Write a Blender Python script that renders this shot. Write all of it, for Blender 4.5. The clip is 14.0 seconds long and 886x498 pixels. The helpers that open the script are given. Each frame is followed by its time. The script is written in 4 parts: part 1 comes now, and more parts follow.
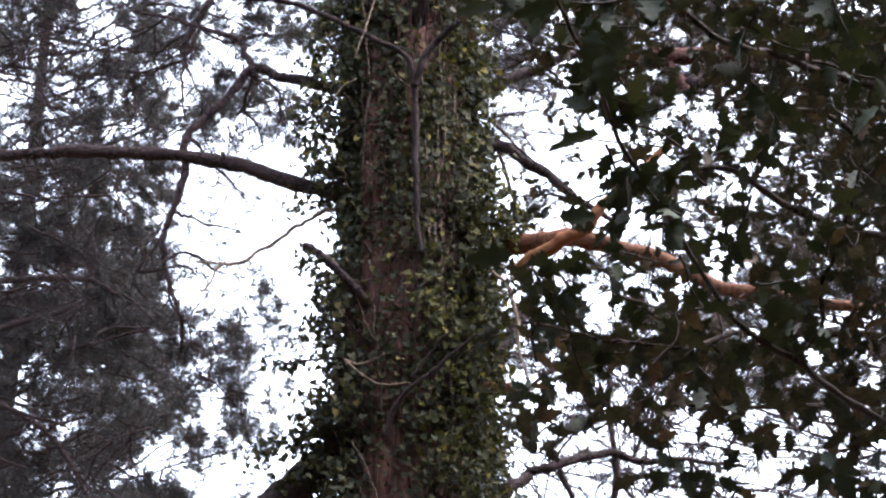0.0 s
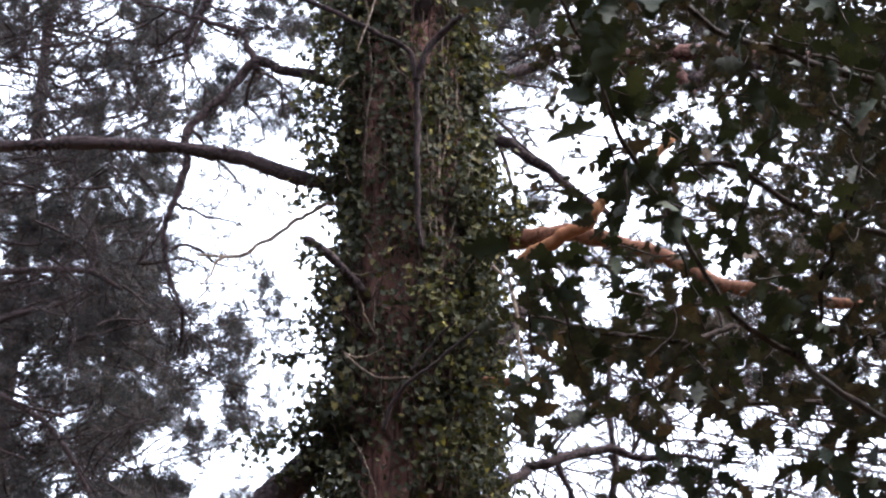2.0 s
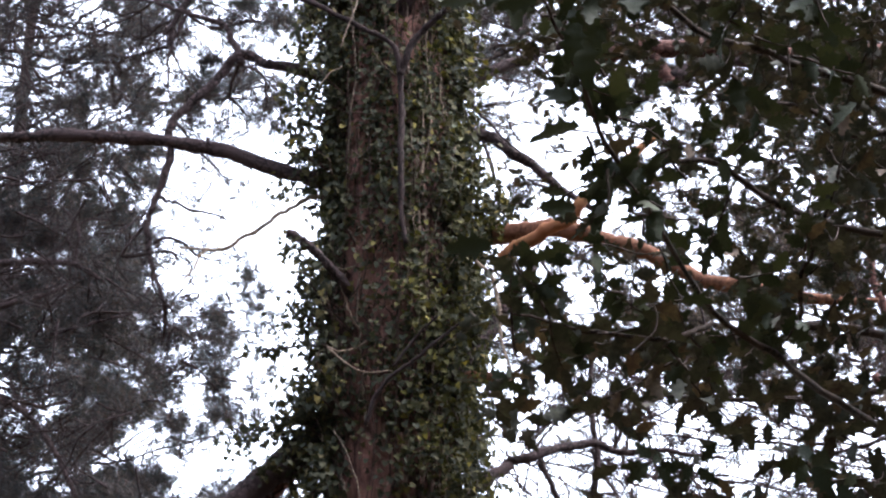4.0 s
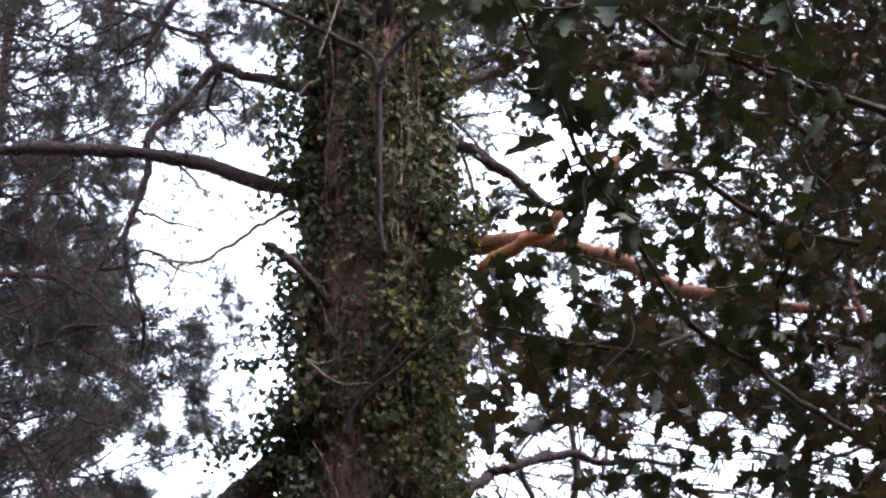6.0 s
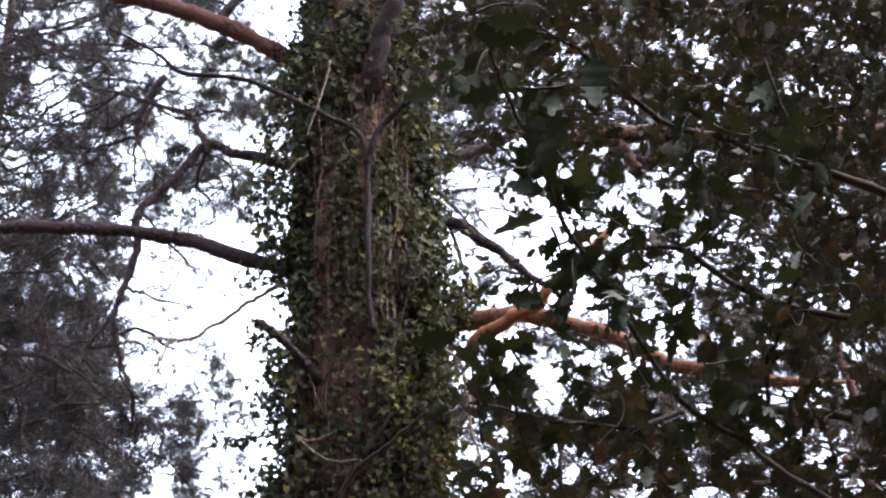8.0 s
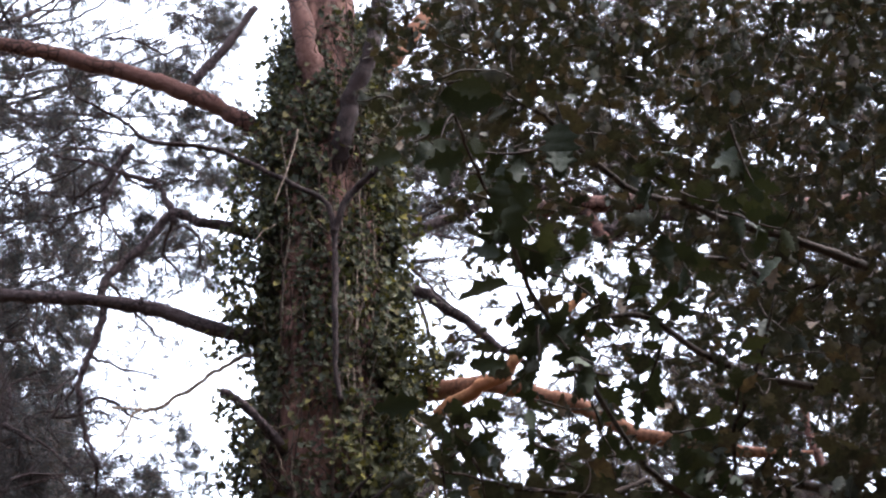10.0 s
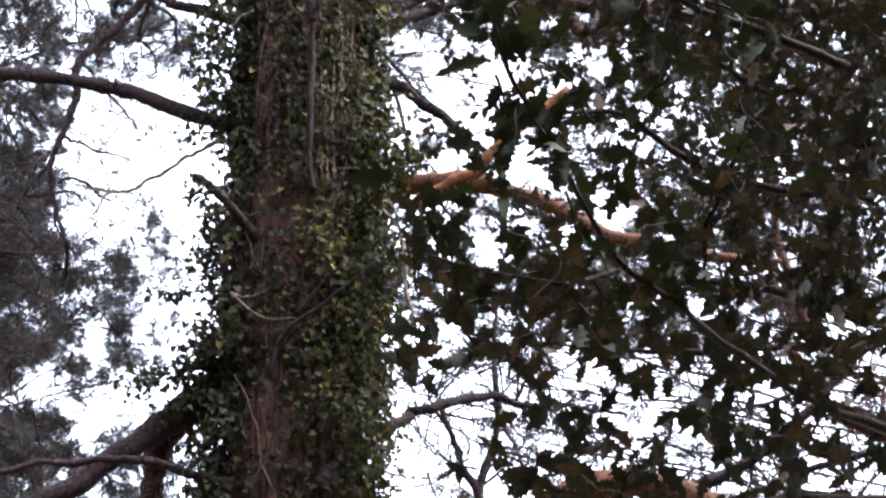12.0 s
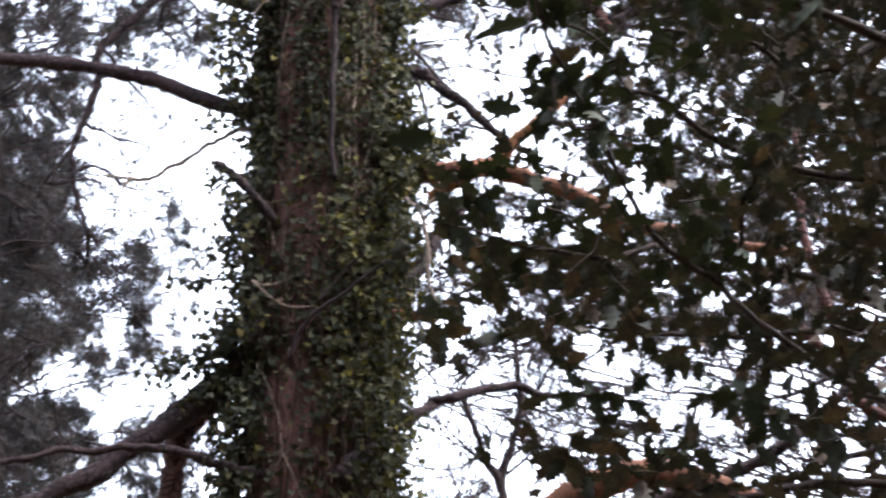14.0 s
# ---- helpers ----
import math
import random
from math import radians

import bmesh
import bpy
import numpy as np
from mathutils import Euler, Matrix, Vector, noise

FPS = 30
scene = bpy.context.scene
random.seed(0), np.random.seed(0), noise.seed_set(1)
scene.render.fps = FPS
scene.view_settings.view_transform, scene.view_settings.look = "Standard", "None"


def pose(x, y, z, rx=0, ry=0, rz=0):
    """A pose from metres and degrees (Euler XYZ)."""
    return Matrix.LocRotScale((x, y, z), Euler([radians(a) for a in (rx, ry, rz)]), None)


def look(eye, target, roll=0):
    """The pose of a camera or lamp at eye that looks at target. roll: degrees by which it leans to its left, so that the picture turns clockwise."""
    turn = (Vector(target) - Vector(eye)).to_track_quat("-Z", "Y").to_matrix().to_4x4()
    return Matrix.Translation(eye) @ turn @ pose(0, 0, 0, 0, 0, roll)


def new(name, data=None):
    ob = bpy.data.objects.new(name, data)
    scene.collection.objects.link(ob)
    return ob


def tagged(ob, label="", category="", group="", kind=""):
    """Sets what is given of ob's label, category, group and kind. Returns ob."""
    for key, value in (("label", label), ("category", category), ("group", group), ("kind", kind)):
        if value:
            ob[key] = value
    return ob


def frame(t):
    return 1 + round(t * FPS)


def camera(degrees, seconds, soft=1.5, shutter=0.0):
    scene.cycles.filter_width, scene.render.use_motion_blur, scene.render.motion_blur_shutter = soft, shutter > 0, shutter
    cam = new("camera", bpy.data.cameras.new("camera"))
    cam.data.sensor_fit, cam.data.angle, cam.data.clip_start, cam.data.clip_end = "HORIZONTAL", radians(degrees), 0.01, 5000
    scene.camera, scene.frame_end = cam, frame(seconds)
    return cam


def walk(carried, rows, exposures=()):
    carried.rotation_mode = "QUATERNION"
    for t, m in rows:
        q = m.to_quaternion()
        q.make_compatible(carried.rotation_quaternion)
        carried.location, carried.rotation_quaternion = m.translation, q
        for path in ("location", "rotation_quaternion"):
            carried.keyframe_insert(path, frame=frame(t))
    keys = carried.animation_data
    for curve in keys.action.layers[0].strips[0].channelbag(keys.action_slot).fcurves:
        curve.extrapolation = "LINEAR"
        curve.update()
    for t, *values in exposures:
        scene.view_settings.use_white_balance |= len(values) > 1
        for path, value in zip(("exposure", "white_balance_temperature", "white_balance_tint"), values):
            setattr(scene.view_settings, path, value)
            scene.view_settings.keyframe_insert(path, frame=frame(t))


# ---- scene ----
# the camera and its way
cam = camera(26.78, 14.0, soft=2.15, shutter=0.6)
walk(cam, [
    (0, look((0.0000, 0.0000, 1.6000), (-0.3519, 7.7517, 6.1594), -0.072)),
    (0.5, look((0.0006, -0.0031, 1.5993), (-0.3754, 7.7525, 6.1500), -0.235)),
    (1, look((0.0014, -0.0049, 1.5946), (-0.3800, 7.7457, 6.1534), 0.280)),
    (1.5, look((0.0021, -0.0037, 1.5942), (-0.3710, 7.7468, 6.1538), 0.288)),
    (2, look((0.0040, 0.0061, 1.5965), (-0.3558, 7.7676, 6.1385), 0.447)),
    (2.5, look((0.0034, -0.0014, 1.5925), (-0.3385, 7.7756, 6.1092), 0.448)),
    (3, look((0.0026, -0.0081, 1.5924), (-0.3185, 7.7812, 6.0895), 0.533)),
    (5.5, look((0.0099, -0.0123, 1.5966), (-0.1875, 7.7535, 6.1413), -0.144)),
    (6, look((0.0098, -0.0117, 1.5969), (-0.1708, 7.7472, 6.1539), -0.260)),
    (6.5, look((0.0079, -0.0032, 1.6018), (-0.1539, 7.7008, 6.2517), 0.423)),
    (7, look((0.0089, -0.0092, 1.5994), (-0.1322, 7.6420, 6.3365), 0.078)),
    (7.5, look((0.0087, -0.0098, 1.5992), (-0.1197, 7.5961, 6.4089), -0.417)),
    (8, look((0.0092, -0.0207, 1.5973), (-0.1108, 7.5510, 6.4610), -0.886)),
    (8.5, look((0.0114, -0.0155, 1.6034), (-0.0899, 7.5161, 6.5293), -1.131)),
    (10.4, look((0.0125, -0.0040, 1.5975), (0.0980, 7.3720, 6.7640), -1.250)),
    (10.8, look((0.0120, -0.0017, 1.5963), (0.1310, 7.4030, 6.7115), -0.900)),
    (11, look((0.0120, -0.0017, 1.5963), (0.1323, 7.4768, 6.6021), -0.636)),
    (11.5, look((0.0076, 0.0051, 1.5858), (0.1480, 7.7590, 6.1528), 0.528)),
    (12, look((0.0112, 0.0237, 1.5897), (0.1766, 7.9150, 5.9140), 0.457)),
    (12.5, look((0.0101, 0.0306, 1.5882), (0.2070, 7.9601, 5.8409), 0.254)),
    (13, look((0.0086, 0.0419, 1.5963), (0.2369, 7.9997, 5.7941), 0.348)),
    (13.5, look((0.0058, 0.0509, 1.5934), (0.2848, 7.9726, 5.8559), -0.995)),
    (14, look((-0.0096, 0.0808, 1.5879), (0.0723, 7.9849, 5.8911), 0.930)),
], exposures=[(0, 3.55, 6000, 12), (14, 3.55, 6000, 12)])

# ---- sky and light: a bright overcast day ----
world = bpy.data.worlds.new("world")
scene.world = world
world.use_nodes = True
wn, wl = world.node_tree.nodes, world.node_tree.links
wn.clear()
sky = wn.new("ShaderNodeTexSky")
sky.sky_type, sky.sun_disc = "NISHITA", False
sky.sun_elevation, sky.sun_rotation = radians(58), radians(105)
sky.dust_density, sky.air_density = 4.0, 1.0
pale = wn.new("ShaderNodeHueSaturation")
pale.inputs["Saturation"].default_value = 0.35
back = wn.new("ShaderNodeBackground")
back.inputs["Strength"].default_value = 0.15
out = wn.new("ShaderNodeOutputWorld")
wl.new(sky.outputs[0], pale.inputs["Color"])
wl.new(pale.outputs[0], back.inputs["Color"])
wl.new(back.outputs[0], out.inputs["Surface"])

sun_data = bpy.data.lights.new("sun", "SUN")
sun_data.energy, sun_data.angle, sun_data.color = 0.5, radians(25), (1.0, 0.96, 0.9)
sun = new("sun", sun_data)
az, el = radians(105), radians(58)
sun.matrix_world = look((0, 0, 20), (-math.sin(az) * math.cos(el) * 9, -math.cos(az) * math.cos(el) * 9, 20 - math.sin(el) * 9))


# ---- materials ----
def material(name):
    m = bpy.data.materials.new(name)
    m.use_nodes = True
    nt = m.node_tree
    return m, nt, nt.nodes["Principled BSDF"]


def ramp(nt, source, stops):
    r = nt.nodes.new("ShaderNodeValToRGB")
    while len(r.color_ramp.elements) < len(stops):
        r.color_ramp.elements.new(0.5)
    for e, (p, c) in zip(r.color_ramp.elements, stops):
        e.position, e.color = p, (*c, 1)
    nt.links.new(source, r.inputs[0])
    return r.outputs[0]


def tex_noise(nt, scale, detail=4.0, stretch=None, rough=0.6):
    c = nt.nodes.new("ShaderNodeTexCoord")
    n = nt.nodes.new("ShaderNodeTexNoise")
    n.inputs["Scale"].default_value, n.inputs["Detail"].default_value, n.inputs["Roughness"].default_value = scale, detail, rough
    if stretch:
        mp = nt.nodes.new("ShaderNodeMapping")
        mp.inputs["Scale"].default_value = stretch
        nt.links.new(c.outputs["Object"], mp.inputs["Vector"])
        nt.links.new(mp.outputs[0], n.inputs["Vector"])
    else:
        nt.links.new(c.outputs["Object"], n.inputs["Vector"])
    return n.outputs["Fac"]


def mixed(nt, a, b, fac, mode="MIX"):
    m = nt.nodes.new("ShaderNodeMix")
    m.data_type, m.blend_type = "RGBA", mode
    if isinstance(fac, float):
        m.inputs[0].default_value = fac
    else:
        nt.links.new(fac, m.inputs[0])
    for socket, value in ((m.inputs[6], a), (m.inputs[7], b)):
        if isinstance(value, tuple):
            socket.default_value = (*value, 1)
        else:
            nt.links.new(value, socket)
    return m.outputs[2]


def bumped(nt, bsdf, height, strength, distance):
    b = nt.nodes.new("ShaderNodeBump")
    b.inputs["Strength"].default_value, b.inputs["Distance"].default_value = strength, distance
    nt.links.new(height, b.inputs["Height"])
    nt.links.new(b.outputs[0], bsdf.inputs["Normal"])


def bark(name, dark, mid, light, scale=14, stretch=(1, 1, 0.3), bump=0.02, moss=0.0, patches=None, cracks=1.0):
    m, nt, bsdf = material(name)
    big = tex_noise(nt, scale * 0.25, 3)
    fine = tex_noise(nt, scale * 3.5, 6, stretch, 0.7)
    v = nt.nodes.new("ShaderNodeTexVoronoi")
    v.feature, v.inputs["Scale"].default_value = "DISTANCE_TO_EDGE", scale
    mp = nt.nodes.new("ShaderNodeMapping")
    mp.inputs["Scale"].default_value = stretch
    c = nt.nodes.new("ShaderNodeTexCoord")
    nt.links.new(c.outputs["Object"], mp.inputs["Vector"])
    nt.links.new(mp.outputs[0], v.inputs["Vector"])
    floor_of = (1 - cracks,) * 3
    plates = ramp(nt, v.outputs["Distance"], [(0.0, floor_of), (0.18, (1, 1, 1))])
    col = ramp(nt, fine, [(0.3, dark), (0.5, mid), (0.72, light)])
    col = mixed(nt, tuple(0.45 * q for q in dark), col, plates)
    patch = ramp(nt, big, [(0.42, (0, 0, 0)), (0.62, (1, 1, 1))])
    col = mixed(nt, col, patches or mid, patch)
    if moss:
        green = ramp(nt, tex_noise(nt, scale * 0.5, 5), [(0.5, (0, 0, 0)), (0.72, (moss, moss, moss))])
        col = mixed(nt, col, (0.075, 0.085, 0.035), green)
    nt.links.new(col, bsdf.inputs["Base Color"])
    bsdf.inputs["Roughness"].default_value = 0.88
    bsdf.inputs["Specular IOR Level"].default_value = 0.1
    h = nt.nodes.new("ShaderNodeMath")
    h.operation = "MULTIPLY_ADD"
    h.inputs[1].default_value = 0.6
    nt.links.new(v.outputs["Distance"], h.inputs[0])
    nt.links.new(fine, h.inputs[2])
    bumped(nt, bsdf, h.outputs[0], 0.9, bump)
    return m


def leafy(name, stops, rough, translucent, per_object=False, gloss=0.06):
    """Leaf material with a colour of its own for each leaf, some light passing through."""
    m, nt, bsdf = material(name)
    if per_object:
        rnd = nt.nodes.new("ShaderNodeObjectInfo").outputs["Random"]
    else:
        rnd = nt.nodes.new("ShaderNodeNewGeometry").outputs["Random Per Island"]
    col = ramp(nt, rnd, stops)
    spots = ramp(nt, tex_noise(nt, 90, 4), [(0.4, (0.7, 0.7, 0.7)), (0.65, (1.15, 1.15, 1.0))])
    col = mixed(nt, col, spots, 1.0, "MULTIPLY")
    nt.links.new(col, bsdf.inputs["Base Color"])
    bsdf.inputs["Roughness"].default_value = rough
    bsdf.inputs["Specular IOR Level"].default_value = gloss
    bumped(nt, bsdf, tex_noise(nt, 160, 3), 0.3, 0.002)
    t = nt.nodes.new("ShaderNodeBsdfTranslucent")
    warm = mixed(nt, col, (1.0, 1.0, 0.45), 1.0, "MULTIPLY")
    nt.links.new(warm, t.inputs["Color"])
    mix = nt.nodes.new("ShaderNodeMixShader")
    mix.inputs[0].default_value = translucent
    o = nt.nodes["Material Output"]
    nt.links.new(bsdf.outputs[0], mix.inputs[1])
    nt.links.new(t.outputs[0], mix.inputs[2])
    nt.links.new(mix.outputs[0], o.inputs["Surface"])
    return m


BARK_TRUNK = bark("pine_bark_brown", (0.032, 0.0155, 0.013), (0.11, 0.052, 0.043), (0.2, 0.105, 0.088), 16, (1, 1, 0.28), 0.03, 0.2)
BARK_LIMB = bark("pine_bark_grey", (0.015, 0.01, 0.0105), (0.036, 0.024, 0.0245), (0.07, 0.048, 0.047), 26, (1, 1, 1), 0.02)
BARK_RED = bark("pine_bark_red", (0.022, 0.011, 0.0095), (0.058, 0.027, 0.022), (0.11, 0.053, 0.041), 22, (1, 1, 1), 0.01)
BARK_ORANGE = bark("pine_bark_orange", (0.036, 0.0165, 0.0115), (0.094, 0.0425, 0.0255), (0.165, 0.083, 0.047), 18, (1, 1, 1), 0.004, 0.0, (0.12, 0.055, 0.034), 0.3)
BARK_YELLOW = bark("pine_bark_yellow", (0.05, 0.024, 0.011), (0.125, 0.062, 0.025), (0.21, 0.118, 0.052), 18, (1, 1, 1), 0.004, 0.0, (0.17, 0.07, 0.036), 0.3)
BARK_PALE = bark("pale_stem", (0.05, 0.036, 0.027), (0.115, 0.085, 0.064), (0.21, 0.165, 0.125), 40, (1, 1, 1), 0.004)
BARK_HOLLY = bark("holly_bark", (0.015, 0.0105, 0.009), (0.03, 0.021, 0.0175), (0.054, 0.041, 0.034), 60, (1, 1, 1), 0.003)
BARK_VINE = bark("ivy_stem_bark", (0.01, 0.0058, 0.005), (0.027, 0.0145, 0.0115), (0.055, 0.032, 0.025), 40, (1, 1, 0.4), 0.008)
BARK_DARK = bark("dark_stem", (0.007, 0.0042, 0.0042), (0.017, 0.0098, 0.0096), (0.034, 0.021, 0.02), 40, (1, 1, 0.4), 0.008)
TWIG = bark("twig_bark", (0.011, 0.007, 0.007), (0.025, 0.0165, 0.0165), (0.047, 0.031, 0.03), 60, (1, 1, 1), 0.003)
NEEDLE = leafy("pine_needles", [(0.0, (0.03, 0.036, 0.045)), (0.4, (0.04, 0.043, 0.05)), (0.7, (0.058, 0.048, 0.052)), (1.0, (0.095, 0.064, 0.06))], 0.6, 0.1)
NEEDLE_DRY = leafy("dry_pine_needles", [(0.0, (0.036, 0.036, 0.036)), (0.4, (0.048, 0.042, 0.036)), (0.75, (0.068, 0.051, 0.04)), (1.0, (0.1, 0.064, 0.046))], 0.6, 0.1)
IVY = leafy("ivy_leaves", [(0.0, (0.02, 0.0215, 0.017)), (0.5, (0.029, 0.03, 0.021)), (0.8, (0.042, 0.039, 0.024)), (0.96, (0.062, 0.052, 0.028)), (1.0, (0.11, 0.088, 0.032))], 0.75, 0.2, False, 0.06)
# yellow-green leaves, with the sunny side's brightness put into their colour
IVY_SUNNY = leafy("ivy_leaves_sunny", [(0.0, (0.024, 0.023, 0.013)), (0.5, (0.038, 0.036, 0.0165)), (0.9, (0.06, 0.054, 0.021)), (1.0, (0.15, 0.125, 0.035))], 0.75, 0.25, False, 0.06)
IVY_ONE = leafy("ivy_leaf", [(0.0, (0.012, 0.017, 0.01)), (0.5, (0.02, 0.027, 0.014)), (0.8, (0.04, 0.045, 0.02)), (0.95, (0.08, 0.08, 0.026)), (1.0, (0.22, 0.17, 0.03))], 0.55, 0.18, True, 0.15)
HOLLY = leafy("holly_leaves", [(0.0, (0.031, 0.033, 0.029)), (0.5, (0.043, 0.043, 0.038)), (0.8, (0.058, 0.05, 0.043)), (1.0, (0.09, 0.064, 0.051))], 0.65, 0.05, False, 0.07)
HOLLY_ONE = leafy("holly_leaf", [(0.0, (0.022, 0.027, 0.02)), (0.6, (0.03, 0.036, 0.025)), (1.0, (0.045, 0.05, 0.033))], 0.55, 0.06, True, 0.06)


# ---- builders ----
class Geo:
    """Vertices and faces gathered for one mesh."""

    def __init__(self):
        self.v, self.f, self.n = [], [], 0

    def add(self, verts, faces):
        """faces: rows of equal length, or a mixed list."""
        v = np.asarray(verts, float).reshape(-1, 3)
        if isinstance(faces, np.ndarray):
            self.f.append(faces + self.n)
        else:
            for size in sorted({len(face) for face in faces}):
                self.f.append(np.array([face for face in faces if len(face) == size]) + self.n)
        self.v.append(v)
        self.n += len(v)

    def mesh(self, name, mat, smooth=True):
        me = bpy.data.meshes.new(name)
        me.materials.append(mat)
        if not self.v:
            return me
        v = np.concatenate(self.v).astype(np.float32)
        sizes = np.concatenate([np.full(len(f), f.shape[1]) for f in self.f]).astype(np.int32)
        corners = np.concatenate([f.ravel() for f in self.f]).astype(np.int32)
        me.vertices.add(len(v))
        me.vertices.foreach_set("co", v.ravel())
        me.loops.add(len(corners))
        me.loops.foreach_set("vertex_index", corners)
        me.polygons.add(len(sizes))
        me.polygons.foreach_set("loop_start", np.concatenate([[0], np.cumsum(sizes)[:-1]]).astype(np.int32))
        if smooth:
            me.polygons.foreach_set("use_smooth", np.ones(len(sizes), bool))
        me.update(calc_edges=True)
        me.validate()
        return me


def put(name, me, parent=None, label="", category="", group="", kind=""):
    ob = new(name, me)
    if parent is not None:
        ob.parent = parent
        ob.matrix_parent_inverse = parent.matrix_basis.inverted()
    return tagged(ob, label, category, group, kind)


def thing(name, base, label, category, group="", kind=""):
    ob = new(name)
    ob.empty_display_size = 0.2
    ob.matrix_basis = Matrix.Translation(base)
    return tagged(ob, label, category, group, kind)


def smooth_line(pts, per=6):
    """A Catmull-Rom line through the points, each with a radius as its fourth number."""
    p = np.asarray(pts, float)
    p = np.vstack([2 * p[0] - p[1], p, 2 * p[-1] - p[-2]])
    q = (np.arange(per) / per)[None, :, None]
    a, b, c, d = (p[k : len(p) - 3 + k, None, :] for k in range(4))
    out = 0.5 * (2 * b + (c - a) * q + (2 * a - 5 * b + 4 * c - d) * q**2 + (3 * b - a - 3 * c + d) * q**3)
    out = np.vstack([out.reshape(-1, p.shape[1]), p[-2]])
    out[:, 3] = np.maximum(out[:, 3], 0.0006)
    return out


def tube(geo, line, sides=8, lump=0.0, rng=None):
    """A tapering round rod along a line of x, y, z, radius, closed at its ends."""
    line = np.asarray(line, float)
    p, r = line[:, :3], line[:, 3]
    t = np.gradient(p, axis=0)
    t /= np.linalg.norm(t, axis=1, keepdims=True) + 1e-9
    side = np.cross(t[0], (0.3, 0.2, 1.0) if abs(t[0][2]) < 0.9 else (1.0, 0.1, 0.0))
    rings, ang = [], np.arange(sides) * 2 * np.pi / sides
    seed = Vector((rng.uniform(0, 50), 0, 0)) if lump and rng is not None else None
    for i in range(len(p)):
        side = side - t[i] * (side @ t[i])
        side /= np.linalg.norm(side) + 1e-9
        up = np.cross(t[i], side)
        rad = r[i] * np.ones(sides)
        if lump and rng is not None:
            rad = rad * (1 + lump * np.array([2.2 * noise.noise(Vector((math.cos(b) * 0.9, math.sin(b) * 0.9, i * 0.45)) + seed) for b in ang]))
        rings.append(p[i] + rad[:, None] * (np.cos(ang)[:, None] * side + np.sin(ang)[:, None] * up))
    n = len(p)
    faces = [(i * sides + j, i * sides + (j + 1) % sides, (i + 1) * sides + (j + 1) % sides, (i + 1) * sides + j) for i in range(n - 1) for j in range(sides)]
    faces += [tuple(range(sides))[::-1], tuple((n - 1) * sides + j for j in range(sides))]
    geo.add(np.concatenate(rings), faces)


RINGS_OF = {}


def thin_tube(geo, line, sides=3):
    """A light open rod for twigs."""
    p, r = line[:, :3], line[:, 3]
    t = np.gradient(p, axis=0)
    side = np.cross(t, (0.31, 0.87, 0.38))
    side /= np.linalg.norm(side, axis=1, keepdims=True) + 1e-9
    up = np.cross(t, side)
    up /= np.linalg.norm(up, axis=1, keepdims=True) + 1e-9
    key = (len(p), sides)
    if key not in RINGS_OF:
        ang = np.arange(sides) * 2 * np.pi / sides
        i, j = np.meshgrid(np.arange(len(p) - 1), np.arange(sides), indexing="ij")
        k = (j + 1) % sides
        RINGS_OF[key] = np.cos(ang)[None, :, None], np.sin(ang)[None, :, None], np.stack([i * sides + j, i * sides + k, (i + 1) * sides + k, (i + 1) * sides + j], -1).reshape(-1, 4)
    c, q, faces = RINGS_OF[key]
    geo.add(p[:, None] + r[:, None, None] * (c * side[:, None] + q * up[:, None]), faces)


def wiggle(line, amount, rng, knobs=0.1):
    """The same line with small bends and knobs."""
    line = np.array(line)
    k = len(line)
    for axis in range(3):
        bend = np.cumsum(rng.standard_normal(k)) * amount
        bend -= np.linspace(bend[0], bend[-1], k)
        line[:, axis] += bend
    line[:, 3] *= 1 + knobs * rng.standard_normal(k)
    return line


def limb(parent, mat, pts, radii, name="limb", label="", sides=10, rough=0.004, seed=1, lump=0.06):
    """A bent limb through the given places; the radii run from its root to its tip."""
    rng = np.random.default_rng(seed)
    r = np.interp(np.linspace(0, 1, len(pts)), np.linspace(0, 1, len(radii)), radii)
    line = wiggle(smooth_line([(*p, q) for p, q in zip(pts, r)], 8), rough, rng, lump * 1.3)
    g = Geo()
    tube(g, line, sides, lump, rng)
    put(name, g.mesh(name, mat), parent, label)
    return line


def unit(v):
    return v / (np.linalg.norm(v, axis=-1, keepdims=True) + 1e-9)


def needles(geo, tips, ways, rng, count=22, length=0.055, width=0.0022):
    """Tufts of paired needles round shoot tips."""
    k = len(tips)
    if not k:
        return
    base = np.repeat(tips, count, 0) - np.repeat(ways, count, 0) * rng.random((k * count, 1)) * 0.07
    way = unit(np.repeat(ways, count, 0) * rng.uniform(0.2, 1.1, (k * count, 1)) + unit(rng.standard_normal((k * count, 3))) * 0.9)
    tip = base + way * length * rng.uniform(0.6, 1.2, (k * count, 1))
    side = unit(np.cross(way, rng.standard_normal((k * count, 3)))) * width * 0.5
    v = np.stack([base - side, base + side, tip], 1).reshape(-1, 3)
    geo.add(v, np.arange(len(v)).reshape(-1, 3))


